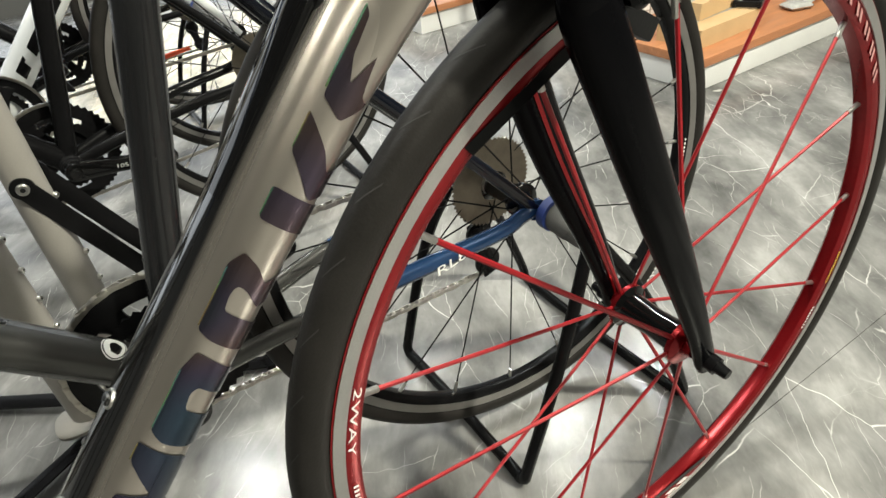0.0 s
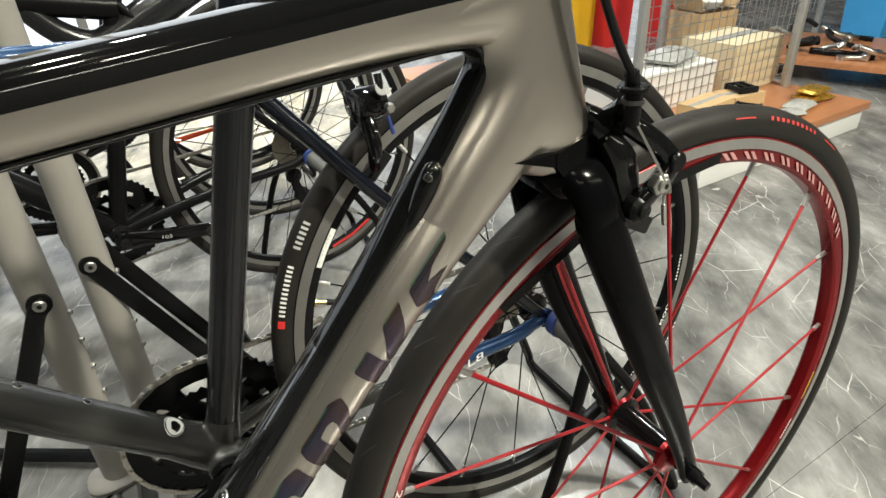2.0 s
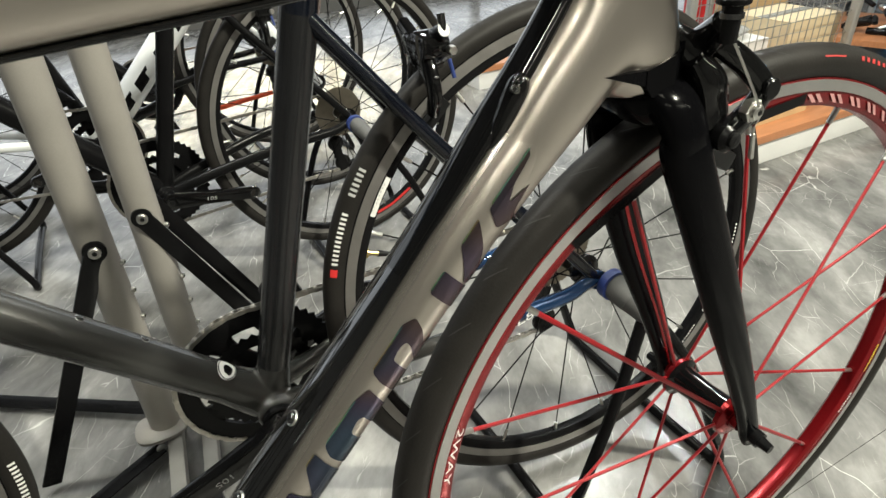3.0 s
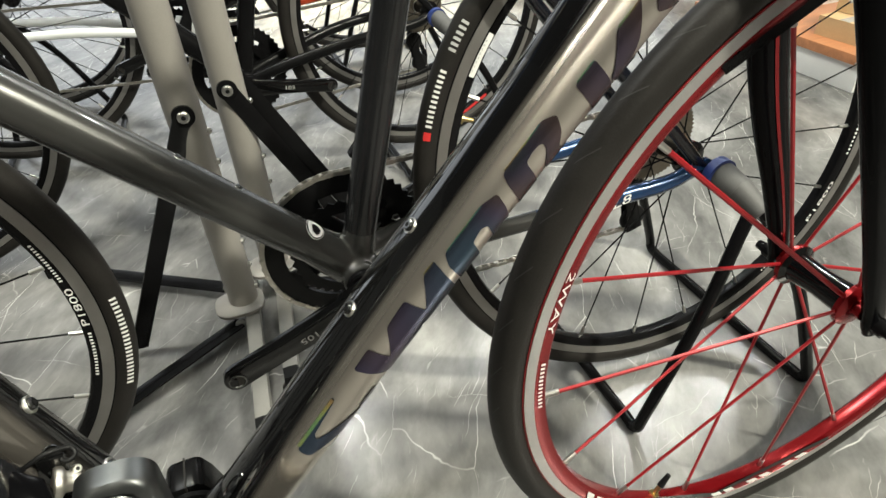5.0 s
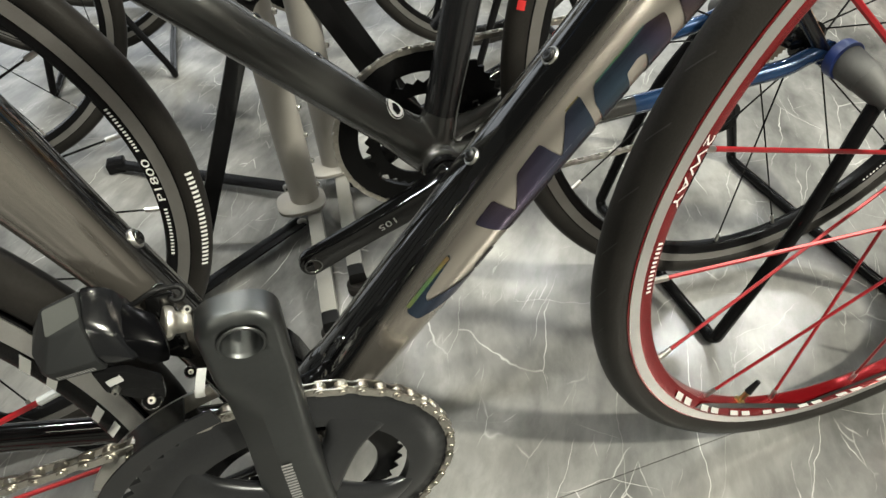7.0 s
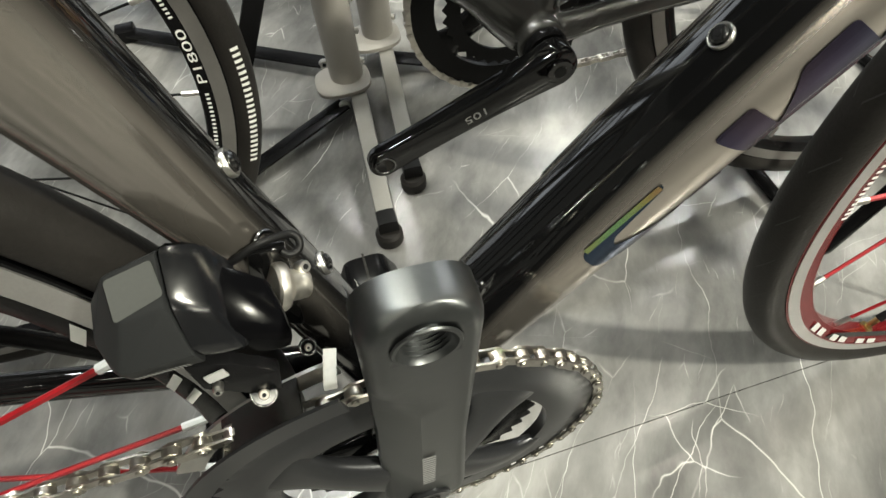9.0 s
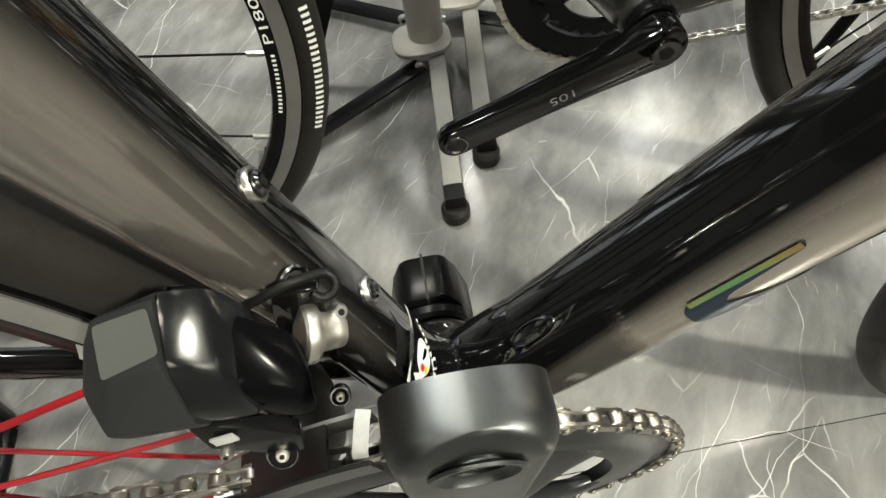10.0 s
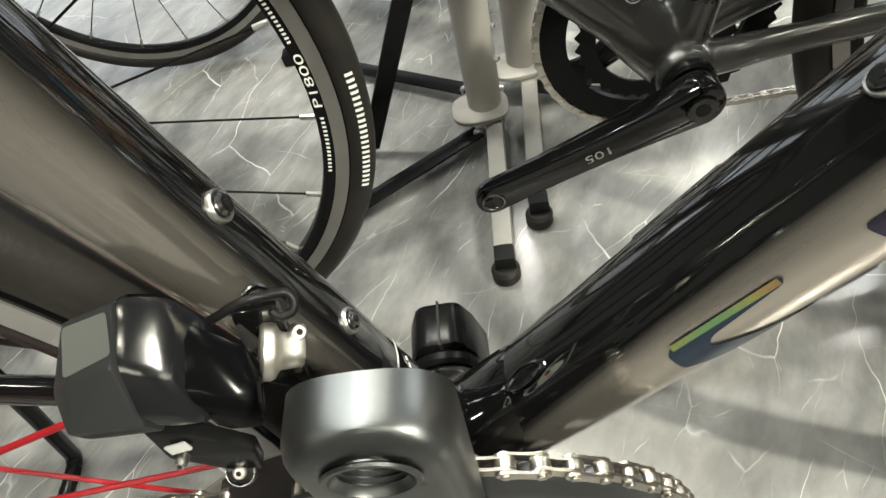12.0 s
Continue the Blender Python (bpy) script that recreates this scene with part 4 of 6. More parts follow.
    # stays
    for side in (-1, 1):
        bm = bmesh.new()
        Loft([(-0.015, side * 0.024, 0.290, 0.016, 0.010), (-0.10, side * 0.036, 0.300, 0.013, 0.008), (-0.25, side * 0.056, 0.330, 0.012, 0.008), (-0.402, side * 0.066, 0.360, 0.012, 0.006)], 16, 6, (0, 1, 0), 2.4).add(bm)
        part("chainstay", bm, GLOSS_BLACK, bike)
        bm = bmesh.new()
        Loft([(-0.125, side * 0.012, 0.745, 0.008, 0.008), (-0.20, side * 0.034, 0.650, 0.008, 0.006), (-0.402, side * 0.066, 0.362, 0.007, 0.006)], 14, 6, (0, 1, 0)).add(bm)
        part("seatstay", bm, GLOSS_BLACK, bike)

    # fork
    bm = bmesh.new()
    Loft([(0.4295, 0, 0.718, 0.0240, 0.0255), (0.433, 0, 0.708, 0.0215, 0.028), (0.438, 0, 0.697, 0.015, 0.029)], 28, 5, (0, 1, 0), 2.6).add(bm)
    Loft([(0.447, -0.0365, 0.668, 0.0095, 0.0170), (0.443, -0.0355, 0.690, 0.0095, 0.0165), (0.437, -0.0250, 0.7085, 0.0105, 0.0175), (0.433, 0, 0.7150, 0.0115, 0.021), (0.437, 0.0250, 0.7085, 0.0105, 0.0175), (0.443, 0.0355, 0.690, 0.0095, 0.0165), (0.447, 0.0365, 0.668, 0.0095, 0.0170)], 24, 6, (1, 0, 0), 2.4).add(bm)
    fork = fuse(part("fork", bm, FORK_BLACK, bike, "lacquered black carbon fork"), 0.0015, 12)
    for side in (-1, 1):
        bm = bmesh.new()
        bl = Loft([(0.4435, side * 0.0335, 0.688, 0.0140, 0.0080), (0.446, side * 0.036, 0.676, 0.0180, 0.0105), (0.468, side * 0.044, 0.62, 0.0180, 0.0095), (0.504, side * 0.0495, 0.54, 0.0170, 0.0088), (0.550, side * 0.0515, 0.445, 0.0138, 0.0080), (0.581, side * 0.053, 0.374, 0.0112, 0.0072), (0.590, side * 0.0545, 0.349, 0.0112, 0.006), (0.593, side * 0.055, 0.337, 0.008, 0.005)], 20, 6, (0, 1, 0), 2.3)
        blade = part("fork_blade", bl.add(bm), FORK_BLACK, fork)
        bm = bmesh.new()
        patch(bm, bl.on, [(0.16, 0.5 + side * 0.222), (0.86, 0.5 + side * 0.228), (0.86, 0.5 + side * 0.262), (0.16, 0.5 + side * 0.250)], 30, 8)
        part("stripe", bm, RED, fork, "thin red stripe")
        bm = bmesh.new()
        rod(bm, (0.590, side * 0.053, 0.351), (0.590, side * 0.068, 0.350), 0.0085, 18)
        rod(bm, (0.590, side * 0.064, 0.350), (0.590, side * 0.079, 0.349), 0.0065, 14, 0.0048)
        part("axle_nut", bm, SATIN_BLACK, fork)
        if side < 0:
            bm = bmesh.new()
            bars(bm, bl.on, 0.885, 0.93, 0.70, 0.80, 4, 0.25)
            part("print", bm, WHITE_INK, fork)

    # front wheel, red with a silver track
    fw = wheel(bike, "front_wheel", front, 0.3555, 0.0146, 0.0275, RED, RED_SPOKE, 16, 3.5, 0.0015, RED, 128, STEEL, 0.034, 0.0225,
          [(SATIN_BLACK, -1, 84, 128, 0.02, 0.98, 1, 0.0, "rim"), (SATIN_BLACK, -1, 226, 292, 0.02, 0.98, 1, 0.0, "rim"), *[(PALE_RED_INK, -1, 31 + 5.4 * k, 34.6 + 5.4 * k, 0.12, 0.88, 2, 0.45, "rim") for k in range(10)], *[(WHITE_INK, -1, 216 + 10.4 * k, 223.4 + 10.4 * k, 0.06, 0.94, 2, 0.32, "rim") for k in range(7)], (WHITE_INK, -1, 174, 184, 0.3, 0.7, 6, 0.25, "rim"), (WHITE_INK, -1, -30, -24, 0.25, 0.75, 4, 0.25, "rim"), (YELLOW_INK, -1, -18, -10, 0.25, 0.7, 6, 0.3, "rim"),
           (DARK_RED_INK, -1, 62, 76, 0.58, 0.76, 5, 0.25, "tyre"), (DARK_RED_INK, -1, 54, 59, 0.64, 0.70, 1, 0.1, "tyre"), (DARK_RED_INK, -1, 79, 84, 0.64, 0.70, 1, 0.1, "tyre")],
          words=[("2WAY", -1, 158, 168.5, 0.90, 0.30)], sidewall=0.0275, track_w=0.0085, flat=1.5, valve=241.0, label="red anodised rim with white print")
    fw.matrix_basis = Matrix.Translation(front) @ Matrix.Rotation(radians(-1.93), 4, "X") @ Matrix.Rotation(radians(-1.25), 4, "Z")
    # shallow slanted cuts along the shoulder of the tyre
    bm = bmesh.new()
    for k in range(48):
        an = 7.5 * k
        for side in (-1, 1):
            def tread(q, h):
                x = side * (0.80 - 0.62 * h)
                d = 0.3555 - 0.0146 + 0.0149 * math.cos(x)
                return Vector((d * math.cos(radians(q)), 0.0149 * math.sin(x), d * math.sin(radians(q))))
            patch(bm, tread, [(an, 0.0), (an + 0.28, 0.0), (an + 3.0, 1.0), (an + 2.72, 1.0)], 1, 6)
    tagged(part("tread_cuts", bm, TREAD, fw), kind="stuff")
    # rear wheel
    letters = [(WHITE_INK, g, -10 + 11 * k, -3 + 11 * k, 0.12, 0.9, 2, 0.6, "rim") for k in range(7) for g in (-1, 1)]
    wheel(bike, "rear_wheel", rear, 0.3385, 0.0125, 0.032, SATIN_BLACK, RED_SPOKE, 21, 10.0, 0.0015, RED, 128, WHITE_PAINT, 0.030, 0.024, letters, lacing=0.5, flat=1.5)

    # brake calliper on the fork crown
    bm = bmesh.new()
    Loft([(0.460, -0.036, 0.752, 0.008, 0.007), (0.466, -0.022, 0.740, 0.010, 0.008), (0.474, 0.000, 0.724, 0.012, 0.009), (0.480, 0.022, 0.706, 0.011, 0.008), (0.484, 0.034, 0.684, 0.010, 0.007), (0.486, 0.031, 0.660, 0.009, 0.006)], 14, 5, (1, 0, 0), 2.6).add(bm)
    brake = part("brake_calliper", bm, GLOSS_BLACK, bike, "gloss black dual-pivot brake calliper")
    bm = bmesh.new()
    Loft([(0.462, -0.022, 0.742, 0.006, 0.005), (0.478, -0.030, 0.732, 0.0075, 0.006), (0.495, -0.036, 0.718, 0.008, 0.006), (0.503, -0.040, 0.707, 0.008, 0.006), (0.496, -0.041, 0.697, 0.008, 0.006), (0.482, -0.042, 0.689, 0.008, 0.006), (0.472, -0.041, 0.680, 0.0075, 0.006)], 14, 5, (0, 1, 0), 2.4).add(bm)
    part("calliper_arm", bm, GLOSS_BLACK, brake)
    bm = bmesh.new()
    Loft([(0.455, -0.022, 0.730, 0.006, 0.007), (0.466, -0.024, 0.716, 0.012, 0.012), (0.472, -0.024, 0.700, 0.013, 0.012), (0.474, -0.030, 0.684, 0.010, 0.009), (0.475, -0.033, 0.672, 0.007, 0.007)], 14, 5, (0, 1, 0), 2.6).add(bm)
    part("calliper_body", bm, GLOSS_BLACK, brake)
    bm = bmesh.new()
    Loft([(0.448, -0.004, 0.744, 0.008, 0.012), (0.462, -0.006, 0.730, 0.013, 0.020), (0.470, -0.006, 0.712, 0.013, 0.020), (0.470, -0.004, 0.694, 0.008, 0.014)], 18, 5, (0, 1, 0), 2.6).add(bm)
    part("calliper_hub", bm, GLOSS_BLACK, brake)
    bm = bmesh.new()
    rod(bm, (0.440, -0.002, 0.712), (0.492, -0.002, 0.704), 0.0085, 18)
    part("pivot", bm, SATIN_BLACK, brake)
    bm = bmesh.new()
    disc(bm, (0.503, -0.046, 0.708), 0.0072, 0.004, 18, "y", 0.001)
    part("arm_pivot", bm, SATIN_BLACK, brake)
    bm = bmesh.new()
    disc(bm, (0.4845, -0.048, 0.6985), 0.0078, 0.007, 6, "y", 0.0008)
    part("cable_clamp", bm, STEEL, brake)
    screw(brake, (0.4845, -0.0515, 0.6985), 0.0048, (0, -1, 0), STEEL)
    bm = bmesh.new()
    box(bm, (0.490, -0.022, 0.660), (0.045, 0.010, 0.014), 0.003, pose(0, 0, 0, 0, 30, 0))
    part("brake_pad", bm, DULL_BLACK, brake)
    bm = bmesh.new()
    disc(bm, (0.474, -0.041, 0.681), 0.0098, 0.013, 20, "y", 0.003)
    part("pad_bolt", bm, SATIN_BLACK, brake)
    screw(brake, (0.474, -0.0475, 0.681), 0.0052, (0, -1, 0), DULL_BLACK)
    bm = bmesh.new()
    disc(bm, (0.4585, -0.040, 0.765), 0.0098, 0.004, 12, "z", 0.001)
    rod(bm, (0.4590, -0.040, 0.764), (0.4605, -0.039, 0.742), 0.0058, 12)
    rod(bm, (0.4583, -0.040, 0.764), (0.4545, -0.041, 0.775), 0.0046, 12)
    part("barrel_adjuster", bm, SATIN_BLACK, brake)
    bm = bmesh.new()
    revolve(bm, [(0.0056, -0.0015), (0.0070, -0.0015), (0.0070, 0.0015), (0.0056, 0.0015)], (0.4595, -0.0398, 0.757), 16, "z")
    part("lock_ring", bm, DARK_STEEL, brake)
    bm = bmesh.new()
    tube(bm, [(0.4560, -0.041, 0.772), (0.4360, -0.041, 0.802), (0.412, -0.036, 0.86), (0.395, -0.030, 0.93)], 0.0026, 8, 6)
    part("cable_housing", bm, DULL_BLACK, brake)
    bm = bmesh.new()
    tube(bm, [(0.4595, -0.041, 0.748), (0.4830, -0.0535, 0.703), (0.493, -0.047, 0.686), (0.497, -0.045, 0.678)], 0.0009, 6, 5)
    part("brake_cable", bm, STEEL, brake)
    bm = bmesh.new()
    rod(bm, (0.4965, -0.0452, 0.679), (0.5020, -0.044, 0.661), 0.0019, 8)
    part("cable_end", bm, STEEL, brake)

    # chainset
    crank = Vector((-0.013, -0.0600, 0.306))
    outer = chainring(bike, bb + Vector((0, -0.0495, 0)), 0.1035, 52, RING_BLACK, 4, 38, 0.0045, 0.72)
    chainring(bike, bb + Vector((0, -0.0415, 0)), 0.070, 36, SATIN_BLACK, 0, 0, 0.002, 0.78)
    wide_crank(bike, crank, Vector((0.0004, -0.0666, 0.4938)), "dark grey forged crank arm with an open pedal thread")
    left = crank_arm(bike, (-0.013, 0.058, 0.296), (-0.013, 0.066, 0.123), 1, SATIN_BLACK, 0.0150, False, flare=1.15)
    bm = bmesh.new()
    hull(bm, [(x, y, z) for x, z in ((-0.0322, 0.312), (-0.0268, 0.3255), (-0.0225, 0.3290), (-0.0035, 0.3290), (0.0008, 0.3255), (0.0062, 0.312), (0.0120, 0.286), (-0.0380, 0.286)) for y in (0.046, 0.0745)], 0.0042)
    clamp = part("crank_clamp", bm, SATIN_BLACK, left)
    bm = bmesh.new()
    box(bm, (-0.0125, 0.0602, 0.3213), (0.0014, 0.0294, 0.0165))
    part("clamp_slit", bm, RUBBER, clamp)
    chain(bike, arc((-0.402, 0.360), 0.028, -0.040, 262, 100, 14) + [(p[0], -0.0495, p[2]) for p in arc((-0.013, 0.306), 0.1058, 0, 106, -96, 44)])
    bm = bmesh.new()
    rod(bm, (-0.402, -0.018, 0.362), (-0.402, -0.046, 0.362), 0.016, 20)
    body = part("cassette", bm, STEEL, bike)
    for i, r in enumerate((0.050, 0.045, 0.040, 0.035, 0.031)):
        bm = bmesh.new()
        disc(bm, (-0.402, -0.022 - i * 0.0045, 0.362), r, 0.002, 30)
        part("sprocket", bm, STEEL, body)

    # electric front derailleur
    bm = bmesh.new()
    hull(bm, [(-0.0670, -0.022, 0.4990), (-0.0665, -0.027, 0.5035), (-0.056, -0.024, 0.4985), (-0.0670, -0.0425, 0.4955), (-0.0560, -0.0440, 0.4865), (-0.0665, -0.0515, 0.4815), (-0.0530, -0.0510, 0.4740), (-0.050, -0.025, 0.4880), (-0.0660, -0.0495, 0.4720), (-0.0500, -0.0490, 0.4690), (-0.0500, -0.026, 0.4690), (-0.066, -0.026, 0.4690)], 0.0028)
    fd = part("front_derailleur", bm, CASE_BLACK, bike, "glossy black motor-driven front derailleur", 30)
    bm = bmesh.new()
    hull(bm, [(-0.0850, -0.0275, 0.4975), (-0.0672, -0.0275, 0.5020), (-0.0680, -0.0425, 0.4950), (-0.0820, -0.0425, 0.4917), (-0.0940, -0.027, 0.4860), (-0.0940, -0.040, 0.4830), (-0.0920, -0.047, 0.4760), (-0.0885, -0.0510, 0.4790), (-0.0660, -0.0522, 0.4800), (-0.0875, -0.0495, 0.4710), (-0.0655, -0.0500, 0.4710), (-0.0915, -0.026, 0.4700), (-0.0655, -0.025, 0.4700), (-0.085, -0.022, 0.4900), (-0.067, -0.022, 0.4965)], 0.0010)
    part("motor_cover", bm, COVER_GREY, fd, "matt dark grey motor cover", 20)
    bm = bmesh.new()
    hull(bm, [(-0.0550, -0.028, 0.4930), (-0.0550, -0.0465, 0.4820), (-0.0410, -0.0320, 0.4800), (-0.0375, -0.0480, 0.4710), (-0.0395, -0.0500, 0.4630), (-0.0520, -0.0500, 0.4650), (-0.0420, -0.0300, 0.4660), (-0.0520, -0.0280, 0.4690)], 0.0024)
    part("link_cover", bm, FORK_BLACK, fd)
    bm = bmesh.new()
    hull(bm, [(x, y + dy, z) for x, y, z in ((-0.074, -0.0485, 0.469), (-0.060, -0.0505, 0.466), (-0.0475, -0.0520, 0.454), (-0.0500, -0.0530, 0.4420), (-0.0600, -0.0530, 0.4460), (-0.0720, -0.0520, 0.4570)) for dy in (0.0, 0.005)], 0.0008)
    part("cage_bracket", bm, SATIN_BLACK, fd)
    bm = bmesh.new()
    hull(bm, [(-0.034, -0.0165, 0.478), (-0.046, -0.0185, 0.482), (-0.056, -0.0195, 0.444), (-0.040, -0.0195, 0.430), (-0.034, -0.0205, 0.478), (-0.046, -0.0225, 0.482), (-0.056, -0.0235, 0.444), (-0.040, -0.0235, 0.430)], 0.001)
    part("hanger_plate", bm, GLOSS_BLACK, fd)
    bm = bmesh.new()
    revolve(bm, [(0.0001, 0), (0.0078, 0), (0.0087, 0.0009), (0.0088, 0.0034), (0.0081, 0.0047), (0.0064, 0.0056), (0.0057, 0.0064), (0.0053, 0.0100), (0.0050, 0.0122), (0.0044, 0.0130), (0.0030, 0.0131), (0.0027, 0.0112), (0.0001, 0.0112)], (0, 0, 0), 28, "z")
    bolt = part("fixing_bolt", bm, NICKEL, fd)
    bolt.matrix_basis = Matrix.Translation((-0.0425, -0.0280, 0.4685)) @ Vector((0, 0, 1)).rotation_difference(Vector((0.86, 0.14, -0.46))).to_matrix().to_4x4()
    screw(fd, (-0.0318, -0.0225, 0.4675), 0.0026, (0.6, -0.5, 0.6), STEEL)
    screw(fd, (-0.0670, -0.0527, 0.4580), 0.0018, (0.0, -1, 0.3), STEEL)
    # pivot link with a bright rim and two bolts
    for place, r in (((-0.0562, -0.0535, 0.4440), 0.0048), ((-0.0395, -0.0370, 0.4370), 0.0034)):
        bm = bmesh.new()
        disc(bm, (0, 0, -0.0020), r, 0.0040, 28, "z", 0.0009)
        knuckle = part("pivot_knuckle", bm, GLOSS_BLACK, fd)
        bm = bmesh.new()
        revolve(bm, [(r - 0.0007, 0.0004), (r - 0.0003, 0.0004), (r + 0.0002, -0.0008), (r - 0.0007, -0.0008)], (0, 0, 0), 28, "z")
        part("rim", bm, DARK_STEEL, knuckle, "bright worn rim")
        screw(knuckle, (0, 0, 0.0003), r * 0.42, (0, 0, 1), NICKEL, long=0.0016)
        knuckle.matrix_basis = Matrix.Translation(place) @ Vector((0, 0, 1)).rotation_difference(Vector((0.15, -0.62, 0.77))).to_matrix().to_4x4()
    bm = bmesh.new()
    box(bm, (-0.0655, -0.0520, 0.4635), (0.0072, 0.0008, 0.0036), 0.0003, pose(0, 0, 0, -12, -14, 0))
    part("size_label", bm, GREY_INK, fd)
    bm = bmesh.new()
    turn = Vector((0, 0, 1)).rotation_difference(Vector((0.35, -0.55, 0.76))).to_matrix()
    curl = [Vector((-0.0325, -0.0190, 0.4775)) + turn @ Vector((0.0035 * math.cos(t), 0.0035 * math.sin(t), 0.0010 * (t - 1.7) / 4.4)) for t in np.linspace(1.7, -2.9, 16)]
    tube(bm, [(-0.056, -0.0215, 0.478), (-0.0495, -0.0215, 0.4810), (-0.0410, -0.0200, 0.4835)] + [tuple(q) for q in curl[::2]], 0.0014, 10, 6)
    part("signal_wire", bm, DULL_BLACK, fd)
    bm = bmesh.new()
    revolve(bm, [(0.0030, -0.0008), (0.0044, -0.0008), (0.0046, 0.0002), (0.0040, 0.0010), (0.0030, 0.0008)], (0, 0, 0), 20, "z")
    ring = part("grommet", bm, DARK_STEEL, fd)
    ring.matrix_basis = Matrix.Translation((-0.0400, -0.0165, 0.4790)) @ Vector((0, 0, 1)).rotation_difference(Vector((0.6, -0.65, 0.45))).to_matrix().to_4x4()
    # lighter panel set in the motor cover
    p0, ex, ey = Vector((-0.0845, -0.0285, 0.49735)), Vector((0.0165, 0, 0.00417)), Vector((0.0010, -0.0140, -0.0064))
    up = ex.cross(ey)
    up = up.normalized() * (0.0006 if up.z > 0 else -0.0006)
    bm = bmesh.new()
    inlay(bm, softened([(0.02, 0.06), (0.97, 0.06), (1.02, 0.80), (0.02, 0.92)], 0.09, 1.0), lambda q, w: p0 + ex * q + ey * w + up, 0.2)
    part("cover_panel", bm, PANEL_GREY, fd, "paler matt panel")
    # cage: two long plates over the ring
    for y, m, name in ((-0.0565, RING_BLACK, "outer_cage"), (-0.040, STEEL, "inner_cage")):
        bm = bmesh.new()
        cage_plate(bm, [(0.122, y - 0.0008), (0.110, y - 0.0008), (0.110, y + 0.0008), (0.122, y + 0.0008)], 100, 152)
        part(name, bm, m, fd)
    bm = bmesh.new()
    cage_plate(bm, [(0.1222, -0.0560), (0.1208, -0.0560), (0.1208, -0.0405), (0.1222, -0.0405)], 107, 126)
    part("cage_bridge", bm, DARK_STEEL, fd)
    bm = bmesh.new()
    Loft([(-0.0305, -0.0460, 0.4478, 0.0003, 0.0024), (-0.0315, -0.0500, 0.4468, 0.0003, 0.0024), (-0.0332, -0.0565, 0.4440, 0.0003, 0.0024), (-0.0338, -0.0580, 0.4410, 0.0003, 0.0024)], 8, 4, (1, 0, 0), 4).add(bm)
    part("tape_tab", bm, WHITE_INK, fd, "strip of white tape")
    bm = bmesh.new()
    bars(bm, lambda s, a: Vector((-0.0875 + 0.020 * s, -0.0507 - 0.0010 * s - 0.0006 + 0.0010 * (1 - a), 0.4728 + 0.0008 * s + 0.0030 * a)), 0.1, 0.95, 0, 1, 7, 0.25)
    part("print", bm, GREY_INK, fd)
    return bike


# outlines of the foil shapes, along the tube and in turns round it from its flank, and the painted rainbow glint on
# each: start, end, top, depth
FOIL_SHAPES = [
    ([(0.228, 0.066), (0.235, 0.086), (0.280, 0.083), (0.279, 0.066), (0.247, 0.050), (0.243, 0.028), (0.262, -0.04), (0.277, -0.10), (0.268, -0.17), (0.245, -0.06), (0.227, 0.005)], (0.232, 0.2785, 0.0840, 0.0150)),
    ([(0.278, -0.07), (0.2975, -0.07), (0.294, -0.125), (0.276, -0.125)], None),
    ([(0.306, 0.078), (0.325, 0.081), (0.3265, -0.03), (0.346, 0.073), (0.368, 0.080), (0.369, -0.03), (0.389, 0.079), (0.401, 0.085), (0.392, -0.09), (0.380, -0.19), (0.360, -0.19), (0.357, -0.07), (0.343, -0.19), (0.318, -0.19), (0.312, -0.08)], (0.390, 0.400, 0.084, 0.003)),
    ([(0.403, 0.02), (0.409, 0.066), (0.446, 0.068), (0.458, 0.045), (0.455, -0.01), (0.443, -0.19), (0.427, -0.19), (0.438, -0.01), (0.434, 0.006), (0.424, -0.003), (0.413, -0.19), (0.394, -0.19)], (0.411, 0.446, 0.068, 0.0035)),
    ([(0.466, 0.03), (0.470, 0.074), (0.510, 0.080), (0.519, 0.05), (0.513, -0.01), (0.504, -0.06), (0.512, -0.19), (0.494, -0.19), (0.488, -0.08), (0.498, -0.01), (0.500, 0.025), (0.494, 0.035), (0.484, 0.028), (0.474, -0.19), (0.456, -0.19)], (0.472, 0.508, 0.0785, 0.0035)),
    ([(0.539, 0.060), (0.558, 0.064), (0.552, -0.19), (0.533, -0.19)], (0.541, 0.557, 0.063, 0.003)),
    ([(0.579, 0.062), (0.603, 0.066), (0.586, -0.03), (0.574, -0.08), (0.582, -0.19), (0.562, -0.19), (0.556, -0.06)], (0.581, 0.602, 0.065, 0.003)),
    ([(0.613, 0.050), (0.636, 0.056), (0.677, 0.058), (0.670, 0.036), (0.642, 0.026), (0.626, -0.002), (0.658, -0.06), (0.661, -0.10), (0.648, -0.14), (0.618, -0.10), (0.604, -0.026)], (0.618, 0.676, 0.057, 0.0035)),
]
racing_bike()

# ---- the other bicycles ----


